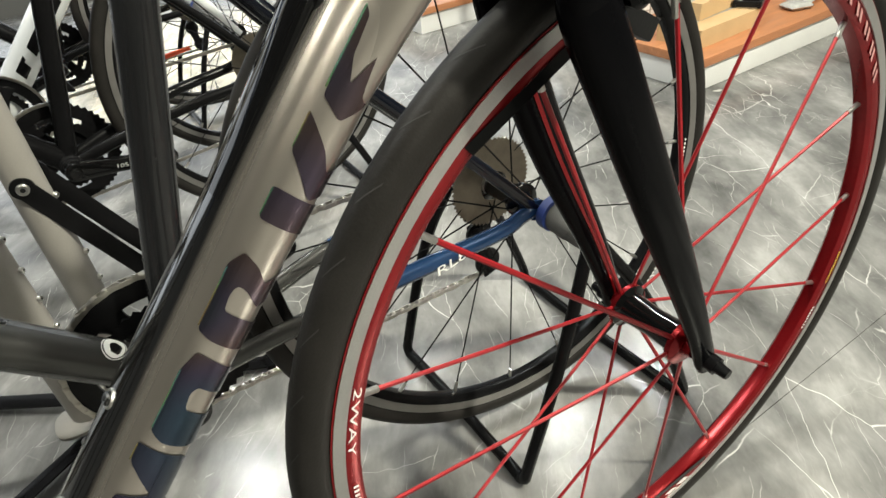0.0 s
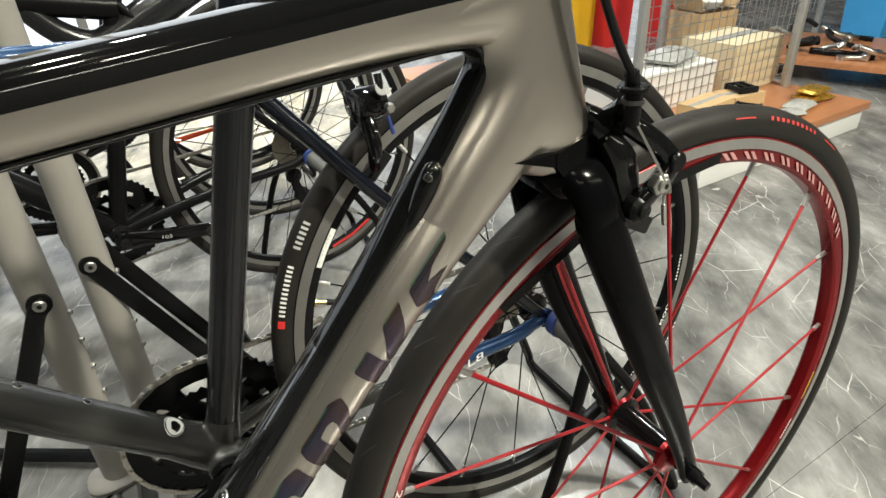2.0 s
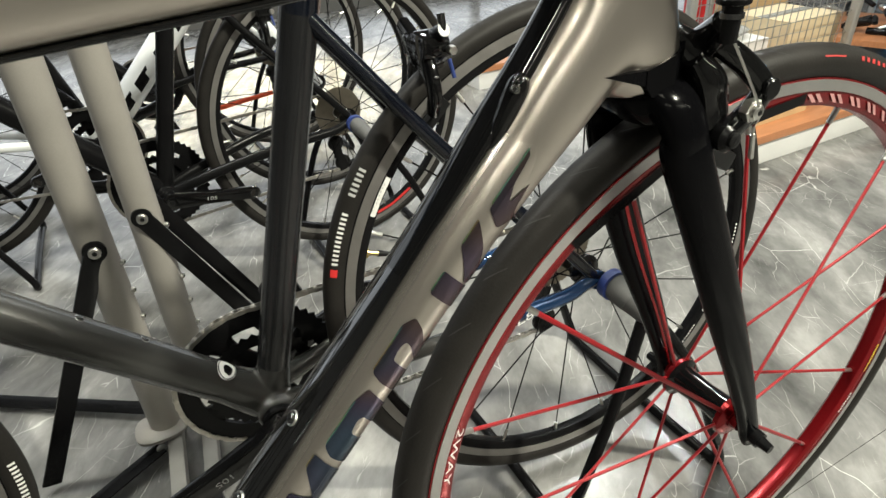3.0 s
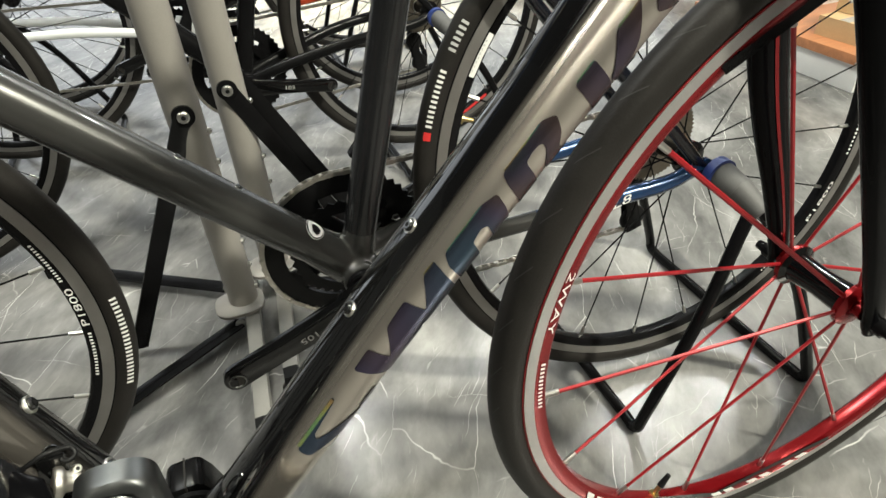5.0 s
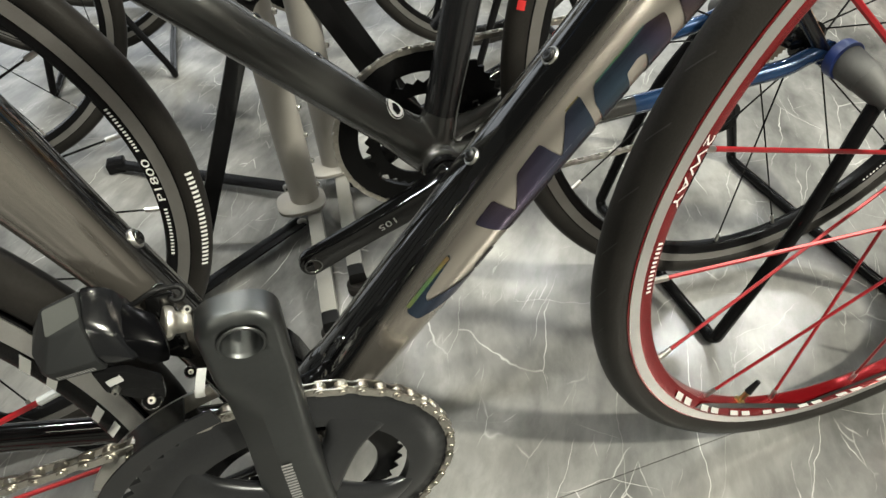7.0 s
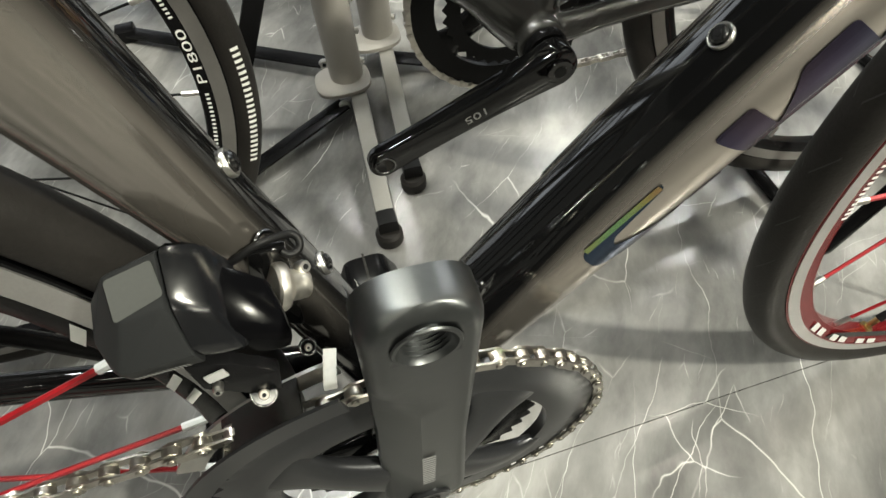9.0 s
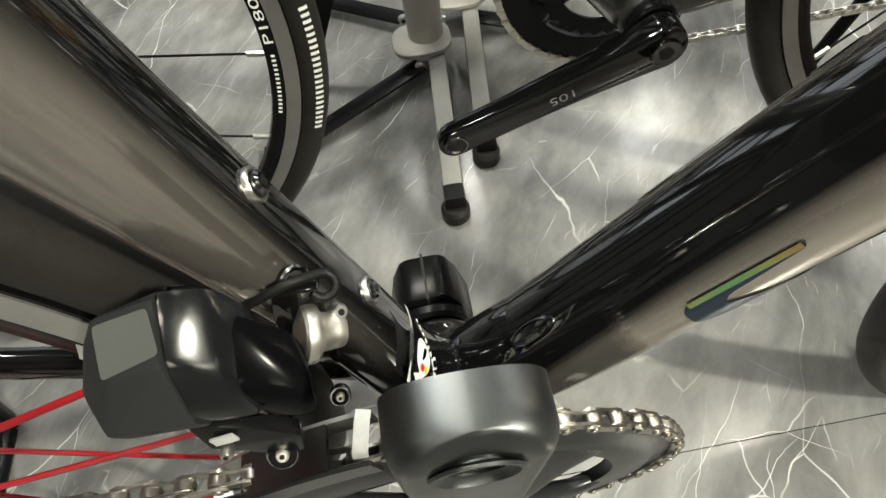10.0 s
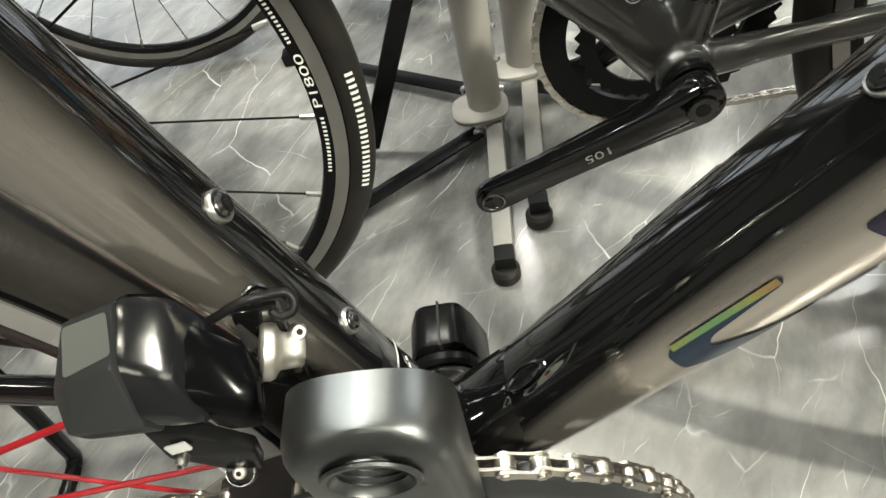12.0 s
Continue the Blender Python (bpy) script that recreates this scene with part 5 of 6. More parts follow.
def road_bike(label, place, turn, paint, rear, front, ht, st_top, colours, wheels, lean=0.0, dt_w=0.0225, name="road_bicycle", crank_at=(0.0, -0.172), white_stay=None, details=None):
    """A road bicycle; local x ahead, z up from the floor, drive side -y. colours: down, seat, top, seatstay, chainstay, fork."""
    bike = base(name, label, "bicycle", place, turn, "bicycles on show")
    bb = Vector((0, 0, details["bb"]))
    h0, h1 = Vector((ht[0], 0, ht[1])), Vector((ht[2], 0, ht[3]))
    st = Vector((st_top[0], 0, st_top[1]))
    sj = st.lerp(bb, details.get("stay_drop", 0.03))
    c = colours
    dt = Loft([(*bb, dt_w, dt_w), (*(bb * 0.7 + h0 * 0.3), dt_w, dt_w), (*(bb * 0.2 + h0 * 0.8), dt_w, dt_w), (*h0, dt_w, dt_w)], 24, 6)
    down = part("down_tube", dt.add(bmesh.new()), c[0], bike)
    sr = details.get("seat_r", 0.017)
    se = Loft([(*bb, sr * 1.06, sr * 1.06), (*(bb * 0.5 + st * 0.5), sr, sr), (*st, sr, sr), (*(st + (st - bb).normalized() * 0.03), 0.0175, 0.0175)], 24, 10)
    cut = details.get("fade", 2.0)
    seat = part("seat_tube", se.add(bmesh.new(), lambda s, a: 1 if s > cut else 0), [c[1], c[3]], bike)
    bm = bmesh.new()
    rod(bm, st, st + (st - bb).normalized() * 0.16, 0.0137, 18)
    part("seatpost", bm, SATIN_BLACK, bike)
    bm = bmesh.new()
    tr, low = details.get("top_r", 0.014), Vector((0, 0, details.get("top_drop", 0.02)))
    Loft([(*(st - low), tr, tr), (*((st - low + h1) / 2), tr * 0.95, tr), (*(h1 - (h1 - h0) * 0.25), tr * 1.05, tr * 1.1)], 20, 5).add(bm)
    part("top_tube", bm, c[2], bike)
    bm = bmesh.new()
    Loft([(*h0, 0.024, 0.023), (*((h0 + h1) / 2), 0.021, 0.020), (*h1, 0.022, 0.021)], 24, 5).add(bm)
    part("head_tube", bm, c[0], bike)
    bm = bmesh.new()
    disc(bm, bb, 0.0225, 0.072, 32, "y", 0.003)
    if "welds" in details:
        for way, r in (((h0 - bb).normalized(), dt_w), ((st - bb).normalized(), sr)):
            Loft([(*bb, r * 1.25, r * 1.25), (*(bb + way * 0.030), r * 1.16, r * 1.16), (*(bb + way * 0.062), r * 1.01, r * 1.01), (*(bb + way * 0.080), r * 0.94, r * 0.94)], 24, 5).add(bm)
        for side in (-1, 1):
            Loft([(0, side * 0.016, bb.z, 0.016, 0.014), (-0.040, side * 0.026, bb.z + 0.008, 0.014, 0.0115), (-0.075, side * 0.031, bb.z + 0.016, 0.011, 0.0085)], 18, 4).add(bm)
        fuse(part("bottom_bracket_shell", bm, c[0], bike), 0.0018, 14)
    else:
        part("bottom_bracket_shell", bm, c[1], bike)
    for side in (-1, 1):
        bm = bmesh.new()
        disc(bm, bb + Vector((0, side * 0.041, 0)), 0.020, 0.010, 28, "y", 0.002)
        part("bearing_cup", bm, SATIN_BLACK, bike)
    rx, rz = rear
    ry = details.get("rear_y", 0.0)
    for side in (-1, 1):
        bm = bmesh.new()
        Loft([(-0.012, side * 0.020, bb.z, 0.013, 0.010), (rx * 0.22, side * 0.034 + ry * 0.2, bb.z + (rz - bb.z) * 0.30, 0.012, 0.0095), (rx * 0.55, side * 0.058 + ry * 0.55, bb.z + (rz - bb.z) * 0.68, 0.0115, 0.0095), (rx * 0.86, side * 0.068 + ry * 0.86, bb.z + (rz - bb.z) * 0.84, 0.0105, 0.0095), (rx * 0.95, side * 0.069 + ry * 0.95, bb.z + (rz - bb.z) * 0.98, 0.010, 0.008), (rx, side * 0.068 + ry, rz, 0.009, 0.006)], 16, 6).add(bm, lambda s, a: 1 if s > details.get("stay_fade", 2) else 0)
        stay = part("chainstay", bm, [c[4], c[5]], bike)
        if side > 0 and details.get("stay_print"):
            bm = bmesh.new()
            p0 = Vector((rx * 0.66, 0.0745 + ry * 0.75, bb.z + (rz - bb.z) * 0.735))
            lettering(bm, "RL8", lambda s, a: p0 + Vector((-0.040 * s, 0.0035, 0.008 * s + 0.012 * (a - 0.5))), 0, 1, 0, 1)
            part("print", bm, WHITE_INK, stay)
        bm = bmesh.new()
        Loft([(sj.x - 0.006, side * 0.010, sj.z, 0.0085, 0.0085), (sj.x * 0.6 + rx * 0.4 + 0.006, side * 0.036 + ry * 0.4, sj.z * 0.6 + rz * 0.4, 0.0082, 0.0075), (sj.x * 0.25 + rx * 0.75, side * 0.060 + ry * 0.75, sj.z * 0.25 + rz * 0.75, 0.0078, 0.0072), (rx, side * 0.068 + ry, rz, 0.0078, 0.006)], 14, 6).add(bm)
        part("seatstay", bm, c[3], bike)
        bm = bmesh.new()
        disc(bm, (rx, side * 0.068 + ry, rz), 0.014, 0.007, 20, "y", 0.001)
        part("dropout", bm, c[5], bike)
    fx, fz = front
    d = (h0 - h1).normalized()
    for side in (-1, 1):
        bm = bmesh.new()
        Loft([(h0.x + d.x * 0.01, side * 0.022, h0.z + d.z * 0.01, 0.018, 0.012), (h0.x + d.x * 0.05, side * 0.038, h0.z + d.z * 0.05, 0.018, 0.010), (h0.x * 0.45 + fx * 0.55 - 0.012, side * 0.048, h0.z * 0.45 + fz * 0.55, 0.015, 0.009), (fx, side * 0.053, fz, 0.009, 0.006)], 16, 6).add(bm)
        part("fork_blade", bm, c[0], bike)
    bm = bmesh.new()
    rod(bm, h0, h0 + d * 0.03, 0.026, 20)
    part("fork_crown", bm, c[0], bike)
    for nm, w, hub in (("rear_wheel", wheels[0], (rx, details.get("wheel_y", ry), rz)), ("front_wheel", wheels[1], (fx, 0, fz))):
        if w:
            made = wheel(bike, nm, hub, **w)
            if nm == "rear_wheel" and "wheel_tilt" in details:
                lean, yaw = details["wheel_tilt"]
                made.matrix_basis = Matrix.Translation(hub) @ Matrix.Rotation(radians(yaw), 4, "Z") @ Matrix.Rotation(radians(lean), 4, "X")
    # chainset
    chainring(bike, bb + Vector((0, -0.0455, 0)), 0.102, 50, SATIN_BLACK, 4, 30, 0.004, 0.76)
    chainring(bike, bb + Vector((0, -0.0385, 0)), 0.068, 34, SATIN_BLACK, 0, 0, 0.002, 0.78)
    ca = math.atan2(crank_at[1], crank_at[0])
    ln = 0.1725
    for side in (-1, 1):
        k = side
        p = Vector((k * ln * math.cos(ca), side * 0.0655, bb.z + k * ln * math.sin(ca)))
        a = Vector((0, side * 0.060, bb.z))
        crank_arm(bike, a, p, side, GLOSS_BLACK, 0.0145, True, GREY_INK, "105", GLOSS_BLACK)
    # chain, cassette, rear derailleur
    rr = 0.045
    chain_pts = arc((rx, rz), rr, -0.036 + ry, 250, 92, 12) + [(q[0], -0.0455, q[2]) for q in arc((0, bb.z), 0.104, 0, 96, -100, 30)]
    chain(bike, chain_pts + [(rx + 0.0, -0.038 + ry, rz - 0.155)])
    bm = bmesh.new()
    rod(bm, (rx, -0.018 + ry, rz), (rx, -0.046 + ry, rz), 0.016, 20)
    body = part("cassette", bm, STEEL, bike)
    for i, r in enumerate((0.060, 0.054, 0.048, 0.043, 0.038, 0.034, 0.030)):
        bm = bmesh.new()
        y = -0.020 + ry - i * 0.0037
        n = int(r * 1000)
        ring = []
        for k in range(2 * n):
            q = r + (0.0022 if k % 2 else -0.0018)
            an = math.pi * k / n
            ring.append((rx + q * math.cos(an), rz + q * math.sin(an)))
        lo = [bm.verts.new((p[0], y, p[1])) for p in ring]
        hi = [bm.verts.new((p[0], y - 0.0018, p[1])) for p in ring]
        bm.faces.new(lo)
        bm.faces.new(hi)
        for k in range(2 * n):
            bm.faces.new((lo[k], lo[k - 1], hi[k - 1], hi[k]))
        part("sprocket", bm, BRONZE, body)
    bm = bmesh.new()
    Loft([(rx - 0.005, -0.072 + ry, rz - 0.022, 0.010, 0.007), (rx - 0.012, -0.068 + ry, rz - 0.050, 0.014, 0.010), (rx + 0.012, -0.060 + ry, rz - 0.080, 0.012, 0.009)], 12, 4).add(bm)
    mech = part("rear_derailleur", bm, SATIN_BLACK, bike)
    for dx, dz in ((0.012, -0.085), (0.0, -0.140)):
        bm = bmesh.new()
        disc(bm, (rx + dx, -0.040 + ry, rz + dz), 0.021, 0.006, 22, "y", 0.001)
        part("jockey_wheel", bm, DULL_BLACK, mech)
    for y in (ry - 0.046, ry - 0.033):
        bm = bmesh.new()
        Loft([(rx + 0.016, y, rz - 0.070, 0.012, 0.001), (rx + 0.010, y, rz - 0.11, 0.010, 0.001), (rx - 0.002, y, rz - 0.158, 0.014, 0.001)], 8, 4).add(bm)
        part("cage_plate", bm, SATIN_BLACK, mech)
    # brakes at the seatstay
    bm = bmesh.new()
    q = Vector((sj.x * 0.60 + rx * 0.40, 0, sj.z * 0.60 + rz * 0.40)) + Vector(details.get("brake", (-0.030, 0, 0.030)))
    Loft([(q.x, 0.030, q.z - 0.055, 0.008, 0.006), (q.x, 0.036, q.z - 0.028, 0.010, 0.007), (q.x, 0.018, q.z, 0.012, 0.008), (q.x, -0.006, q.z + 0.012, 0.012, 0.008), (q.x, -0.030, q.z + 0.026, 0.009, 0.007)], 12, 5, (1, 0, 0), 2.6).add(bm)
    br = part("brake_calliper", bm, GLOSS_BLACK, bike)
    bm = bmesh.new()
    Loft([(q.x - 0.012, -0.030, q.z - 0.055, 0.008, 0.006), (q.x - 0.012, -0.036, q.z - 0.028, 0.010, 0.007), (q.x - 0.012, -0.010, q.z + 0.004, 0.012, 0.008), (q.x - 0.012, 0.026, q.z + 0.022, 0.009, 0.007), (q.x - 0.012, 0.040, q.z + 0.030, 0.007, 0.006)], 12, 5, (1, 0, 0), 2.6).add(bm)
    part("calliper_arm", bm, SATIN_BLACK, br)
    bm = bmesh.new()
    hull(bm, [(q.x + dx, dy, q.z + dz) for dx in (-0.022, 0.008) for dy, dz in ((-0.020, 0.020), (0.010, 0.026), (0.034, 0.022), (0.036, 0.004), (0.016, -0.014), (-0.016, -0.004))], 0.004)
    part("calliper_body", bm, GLOSS_BLACK, br)
    bm = bmesh.new()
    disc(bm, (q.x - 0.018, 0.043, q.z + 0.010), 0.0050, 0.009, 6, "y", 0.0008)
    part("cable_clamp", bm, STEEL, br)
    bm = bmesh.new()
    rod(bm, (q.x - 0.012, 0.034, q.z + 0.044), (q.x - 0.013, 0.039, q.z + 0.018), 0.0042, 12, 0.0034)
    part("barrel_adjuster", bm, DARK_STEEL, br)
    screw(br, (q.x - 0.023, 0.004, q.z + 0.006), 0.0045, (-1, 0, 0), STEEL)
    bm = bmesh.new()
    rod(bm, (q.x - 0.015, 0.043, q.z + 0.002), (q.x - 0.017, 0.049, q.z - 0.016), 0.0022, 8)
    part("cable_end", bm, BLUE_RUBBER, br, "bright blue cable end cap")
    for side in (-1, 1):
        bm = bmesh.new()
        box(bm, (q.x - 0.005, side * 0.020, q.z - 0.062), (0.045, 0.011, 0.012), 0.003, pose(0, 0, 0, 0, 45, 0))
        part("brake_pad", bm, DULL_BLACK, br)
    # cable and bolts under the down tube, front derailleur
    bm = bmesh.new()
    hull(bm, [(-0.045, -0.055, bb.z + 0.135), (-0.045, -0.028, bb.z + 0.135), (-0.070, -0.055, bb.z + 0.11), (-0.070, -0.028, bb.z + 0.115), (-0.020, -0.05, bb.z + 0.125), (-0.020, -0.03, bb.z + 0.125), (-0.055, -0.05, bb.z + 0.16), (-0.05, -0.03, bb.z + 0.165)], 0.003)
    part("front_derailleur", bm, SATIN_BLACK, bike)
    return bike, dt

# ---- bicycle in grey fading to blue, other side to the walker ----
DARK_WHEEL = dict(rim_mat=SATIN_BLACK, spoke_mat=SATIN_BLACK, depth=0.029, tyre_w=0.0137, track_mat=DARK_TRACK, count=20, spoke_w=0.0011, nipple=STEEL, lacing=0.7, hub_r=0.022, seg=112)
tyre_print = lambda a0, a1, n, mat=WHITE_INK, side=1: (mat, side, a0, a1, 0.46, 0.82, n, 0.22, "tyre")
rim_print = lambda a0, a1, n, mat=WHITE_INK, side=1: (mat, side, a0, a1, 0.3, 0.7, n, 0.22, "rim")
grey, grey_dt = road_bike("gunmetal grey road bicycle fading to blue at the rear", (0.19, 0.295, 0), 180, None, (-0.430, 0.370), (0.590, 0.358), (0.352, 0.662, 0.318, 0.790), (-0.127, 0.790),
                    (GUNMETAL, DARK_GUN, BLUE, NAVY, GUNMETAL, BLUE),
                    (dict(DARK_WHEEL, r=0.350, prints=[(RED_INK, 1, 13.5, 15.5, 0.42, 0.85, 1, 0.2, "tyre"), tyre_print(16, 27, 6), (GREY_INK, 1, 30, 36, 0.42, 0.85, 3, 0.3, "tyre"), (WHITE_INK, 1, 27, 36, 0.1, 0.9, 1, 0.0, "rim"), (GREY_INK, 1, 28, 35, 0.55, 0.8, 4, 0.3, "rim"), rim_print(218, 232, 7), rim_print(184, 193, 4), tyre_print(206, 226, 8)], words=[("P1800", 1, 213, 200.5, 0.95, 0.05)], valve=18.0, offset=5),
                     dict(DARK_WHEEL, r=0.343, prints=[tyre_print(180.4, 202, 11, WHITE_INK), rim_print(187.5, 199.6, 7), rim_print(165, 174.5, 7)], words=[("P1800", 1, 185.5, 176, 0.95, 0.05)], offset=9)), dt_w=0.0228,
                    crank_at=(0.172, -0.060), details=dict(seat_r=0.0185, welds=True, rear_y=0.020, wheel_y=0.030, wheel_tilt=(5.9, -3.8), bb=0.302, fade=0.55, top_r=0.011, top_drop=0.03, brake=(0.010, 0, 0.092), stay_drop=0.125, stay_fade=0.38, stay_print=True))
bm = bmesh.new()
for r, mt, off in ((0.0125, 0, 0.0006), (0.0115, 1, 0.0009), (0.0106, 0, 0.0012), (0.0050, 1, 0.0015)):
    ring = [bm.verts.new(grey_dt.on(0.185 + r * 2.3 * math.cos(t), 0.05 + r * 7.5 * math.sin(t), off)) for t in np.linspace(0, 2 * math.pi, 24, endpoint=False)]
    bm.faces.new(ring).material_index = mt
for p, w in (((-0.0335, 0, 0.497), (0.97, 0, 0.25)), ((-0.0205, 0, 0.447), (0.97, 0, 0.25)), ((0.1045, 0, 0.4405), (-0.715, 0, 0.70)), ((0.1500, 0, 0.4870), (-0.715, 0, 0.70))):
    bottle_boss(grey, p, w)
part("round_sticker", bm, [WHITE_INK, SATIN_BLACK], grey)

# ---- display stand with two cream posts ----


def bar(bm, a, b, wide, thick, up=(0, 0, 1)):
    """A flat strip of steel from a to b."""
    a, b = Vector(a), Vector(b)
    Loft([(*a, thick / 2, wide / 2), (*b, thick / 2, wide / 2)], 12, 1, up, 8).add(bm)
    return bm


def post_stand():
    st = base("display_stand", "cream steel display stand with black folding struts on rubber feet", "stand", (0.02, 0.62, 0))
    off = Matrix.Translation((-0.02, -0.62, 0))
    for (b0, b1, foot, strut_l) in (((0.033, 0.608, 0.035), (0.040, 0.612, 0.95), (0.023, 0.312), True), ((0.103, 0.695, 0.035), (0.112, 0.700, 0.95), (0.078, 0.392), False)):
        bm = bmesh.new()
        rod(bm, b0, b1, 0.0255, 24)
        bm.transform(off)
        post = part("post", bm, CREAM, st)
        bm = bmesh.new()
        Loft([(b0[0] - 0.008, b0[1] - 0.008, 0.0440, 0.034, 0.040), (b0[0] - 0.008, b0[1] - 0.008, 0.0455, 0.036, 0.042), (b0[0] - 0.008, b0[1] - 0.008, 0.0510, 0.036, 0.042), (b0[0] - 0.008, b0[1] - 0.008, 0.0525, 0.034, 0.040)], 28, 1, (1, 0, 0), 3.0).add(bm)
        bm.transform(off)
        part("foot_plate", bm, CREAM, st)
        bm = bmesh.new()
        Loft([(b0[0] + 0.018, b0[1] + 0.10, 0.028, 0.014, 0.0125), (foot[0] + 0.002, foot[1] + 0.026, 0.028, 0.014, 0.0125)], 16, 1, (1, 0, 0), 8).add(bm)
        bm.transform(off)
        part("foot_bar", bm, GREY_FOOT, st)
        bm = bmesh.new()
        Loft([(foot[0] + 0.002, foot[1] + 0.027, 0.028, 0.0145, 0.013), (foot[0] + 0.001, foot[1] + 0.004, 0.028, 0.0145, 0.013)], 16, 1, (1, 0, 0), 8).add(bm)
        bm.transform(off)
        part("end_cap", bm, DULL_BLACK, st)
        bm = bmesh.new()
        disc(bm, (foot[0], foot[1] + 0.008, 0.011), 0.018, 0.022, 22, "z", 0.004)
        bm.transform(off)
        part("rubber_foot", bm, RUBBER, st)
        for k in range(7):
            z = 0.075 + 0.05 * k
            u = (z - b0[2]) / (b1[2] - b0[2])
            p = Vector(b0).lerp(Vector(b1), u) + Vector((0.0255, -0.006, 0)) - Vector((0.02, 0.62, 0))
            screw(st, p, 0.0046, (1, -0.5, 0), STEEL, "rivet", 0.0045)
    struts = [((0.036, 0.583, 0.412), (-0.155, 0.600, 0.014)), ((0.017, 0.572, 0.028), (-0.20, 0.462, 0.014)), ((0.005, 0.690, 0.022), (-0.32, 0.920, 0.014)),
              ((0.103, 0.672, 0.405), (0.290, 0.700, 0.014)), ((0.122, 0.722, 0.405), (0.318, 0.745, 0.014)), ((0.110, 0.660, 0.024), (0.32, 0.56, 0.014))]
    for a, b in struts:
        bm = bmesh.new()
        bar(bm, a, b, 0.028, 0.006, (0.3, 1, 0) if abs(a[2] - b[2]) < 0.1 else (1, 0.2, 0.3))
        bm.transform(off)
        if abs(a[2] - b[2]) > 0.1:
            disc(bm, Vector(a) - Vector((0.02, 0.62, 0)), 0.0158, 0.0064, 20)
        if abs(a[2] - b[2]) < 0.1:
            box(bm, Vector(b) - Vector((0.02, 0.62, 0.002)), (0.034, 0.034, 0.022), 0.004)
        s = part("strut", bm, SATIN_BLACK, st)
        screw(s, Vector(a) - Vector((0.02, 0.62, 0)) + Vector((0, -0.0032, 0)), 0.0085, (0, -1, 0.1), STEEL, "bolt", 0.006)
    return st


post_stand()

# ---- rear-wheel stands of bent black rod ----


def rear_stand(hub, flip=1, label="black bent-rod bicycle stand hooked to the rear axle", sleeve=True):
    x, y, z = hub
    st = base("axle_stand", label, "stand", (x, y, 0), 0, "rear axle stands")
    for side in (-1, 1):
        bm = bmesh.new()
        s = side
        tube(bm, [(0.012, s * 0.135, z - 0.035), (-0.045, s * 0.158, z * 0.58), (-0.100, s * 0.160, 0.045), (-0.109, s * 0.155, 0.012), (-0.108, s * 0.125, 0.009), (-0.106, 0.0, 0.009)], 0.0085, 10, 6)
        part("leg", bm, SATIN_BLACK, st)
        bm = bmesh.new()
        tube(bm, [(0.030, s * 0.135, z - 0.030), (0.095, s * 0.168, z * 0.62), (0.172, s * 0.186, 0.045), (0.180, s * 0.184, 0.012), (0.178, s * 0.156, 0.009), (0.175, 0.0, 0.009)], 0.0085, 10, 6)
        part("leg", bm, SATIN_BLACK, st)
        bm = bmesh.new()
        rod(bm, (0.004, s * 0.082, z - 0.002), (0.011, s * 0.112, z - 0.013), 0.0190, 22, 0.0180)
        rod(bm, (0.011, s * 0.110, z - 0.012), (0.021, s * 0.145, z - 0.030), 0.0180, 22, 0.0125)
        sl = part("sleeve", bm, GREY_RUBBER, st, "grey rubber axle sleeve")
        bm = bmesh.new()
        revolve(bm, [(0.012, -0.006), (0.021, -0.006), (0.021, 0.006), (0.012, 0.006)], (0.003, s * 0.084, z - 0.002), 24)
        part("collar", bm, BLUE_RUBBER, st, "blue plastic collar")
    return st


rear_stand((0.630, 0.276, 0.368))
rear_stand((-0.402, 0.0, 0.362))

# ---- bicycles further back ----
PLAIN = dict(bb=0.285)
THICK = dict(bb=0.285, top_r=0.024)
BLACKS = (SATIN_BLACK,) * 6
FAR_WHEEL = dict(DARK_WHEEL, seg=80)
black_bike, _ = road_bike("matt black road bicycle with polished spider arms", (0.147, 1.05, 0), 185, None, (-0.435, 0.36), (0.68, 0.345), (0.385, 0.69, 0.35, 0.80), (-0.125, 0.74), BLACKS,
          (dict(FAR_WHEEL, prints=[(RED_INK, 1, 236, 262, 0.0, 1.0, 1, 0.0, "rim")]), FAR_WHEEL), crank_at=(-0.170, -0.03), details=THICK)
# A dark bowed tube of no certain part.
bm = bmesh.new()
Loft([(0.080, 0, 0.80, 0.019, 0.019), (0.032, 0, 0.751, 0.020, 0.020), (-0.017, 0, 0.693, 0.022, 0.020), (-0.068, 0, 0.664, 0.024, 0.022), (-0.113, 0, 0.670, 0.030, 0.024), (-0.183, 0, 0.702, 0.034, 0.026), (-0.275, 0, 0.745, 0.034, 0.026)], 18, 6).add(bm)
part("dark_bow", bm, DARK_GUN, black_bike, "thick curved dark grey tube")
rear_stand((0.580, 1.088, 0.36))
white_bike, white_dt = road_bike("white road bicycle with black shapes on its down tube", (0.035, 1.48, 0), 0, None, (-0.42, 0.36), (0.60, 0.345), (0.385, 0.69, 0.35, 0.80), (-0.13, 0.74),
          (WHITE_PAINT, SATIN_BLACK, SATIN_BLACK, SATIN_BLACK, WHITE_PAINT, SATIN_BLACK), (FAR_WHEEL, FAR_WHEEL), crank_at=(0.165, 0.05), details=PLAIN, dt_w=0.034)
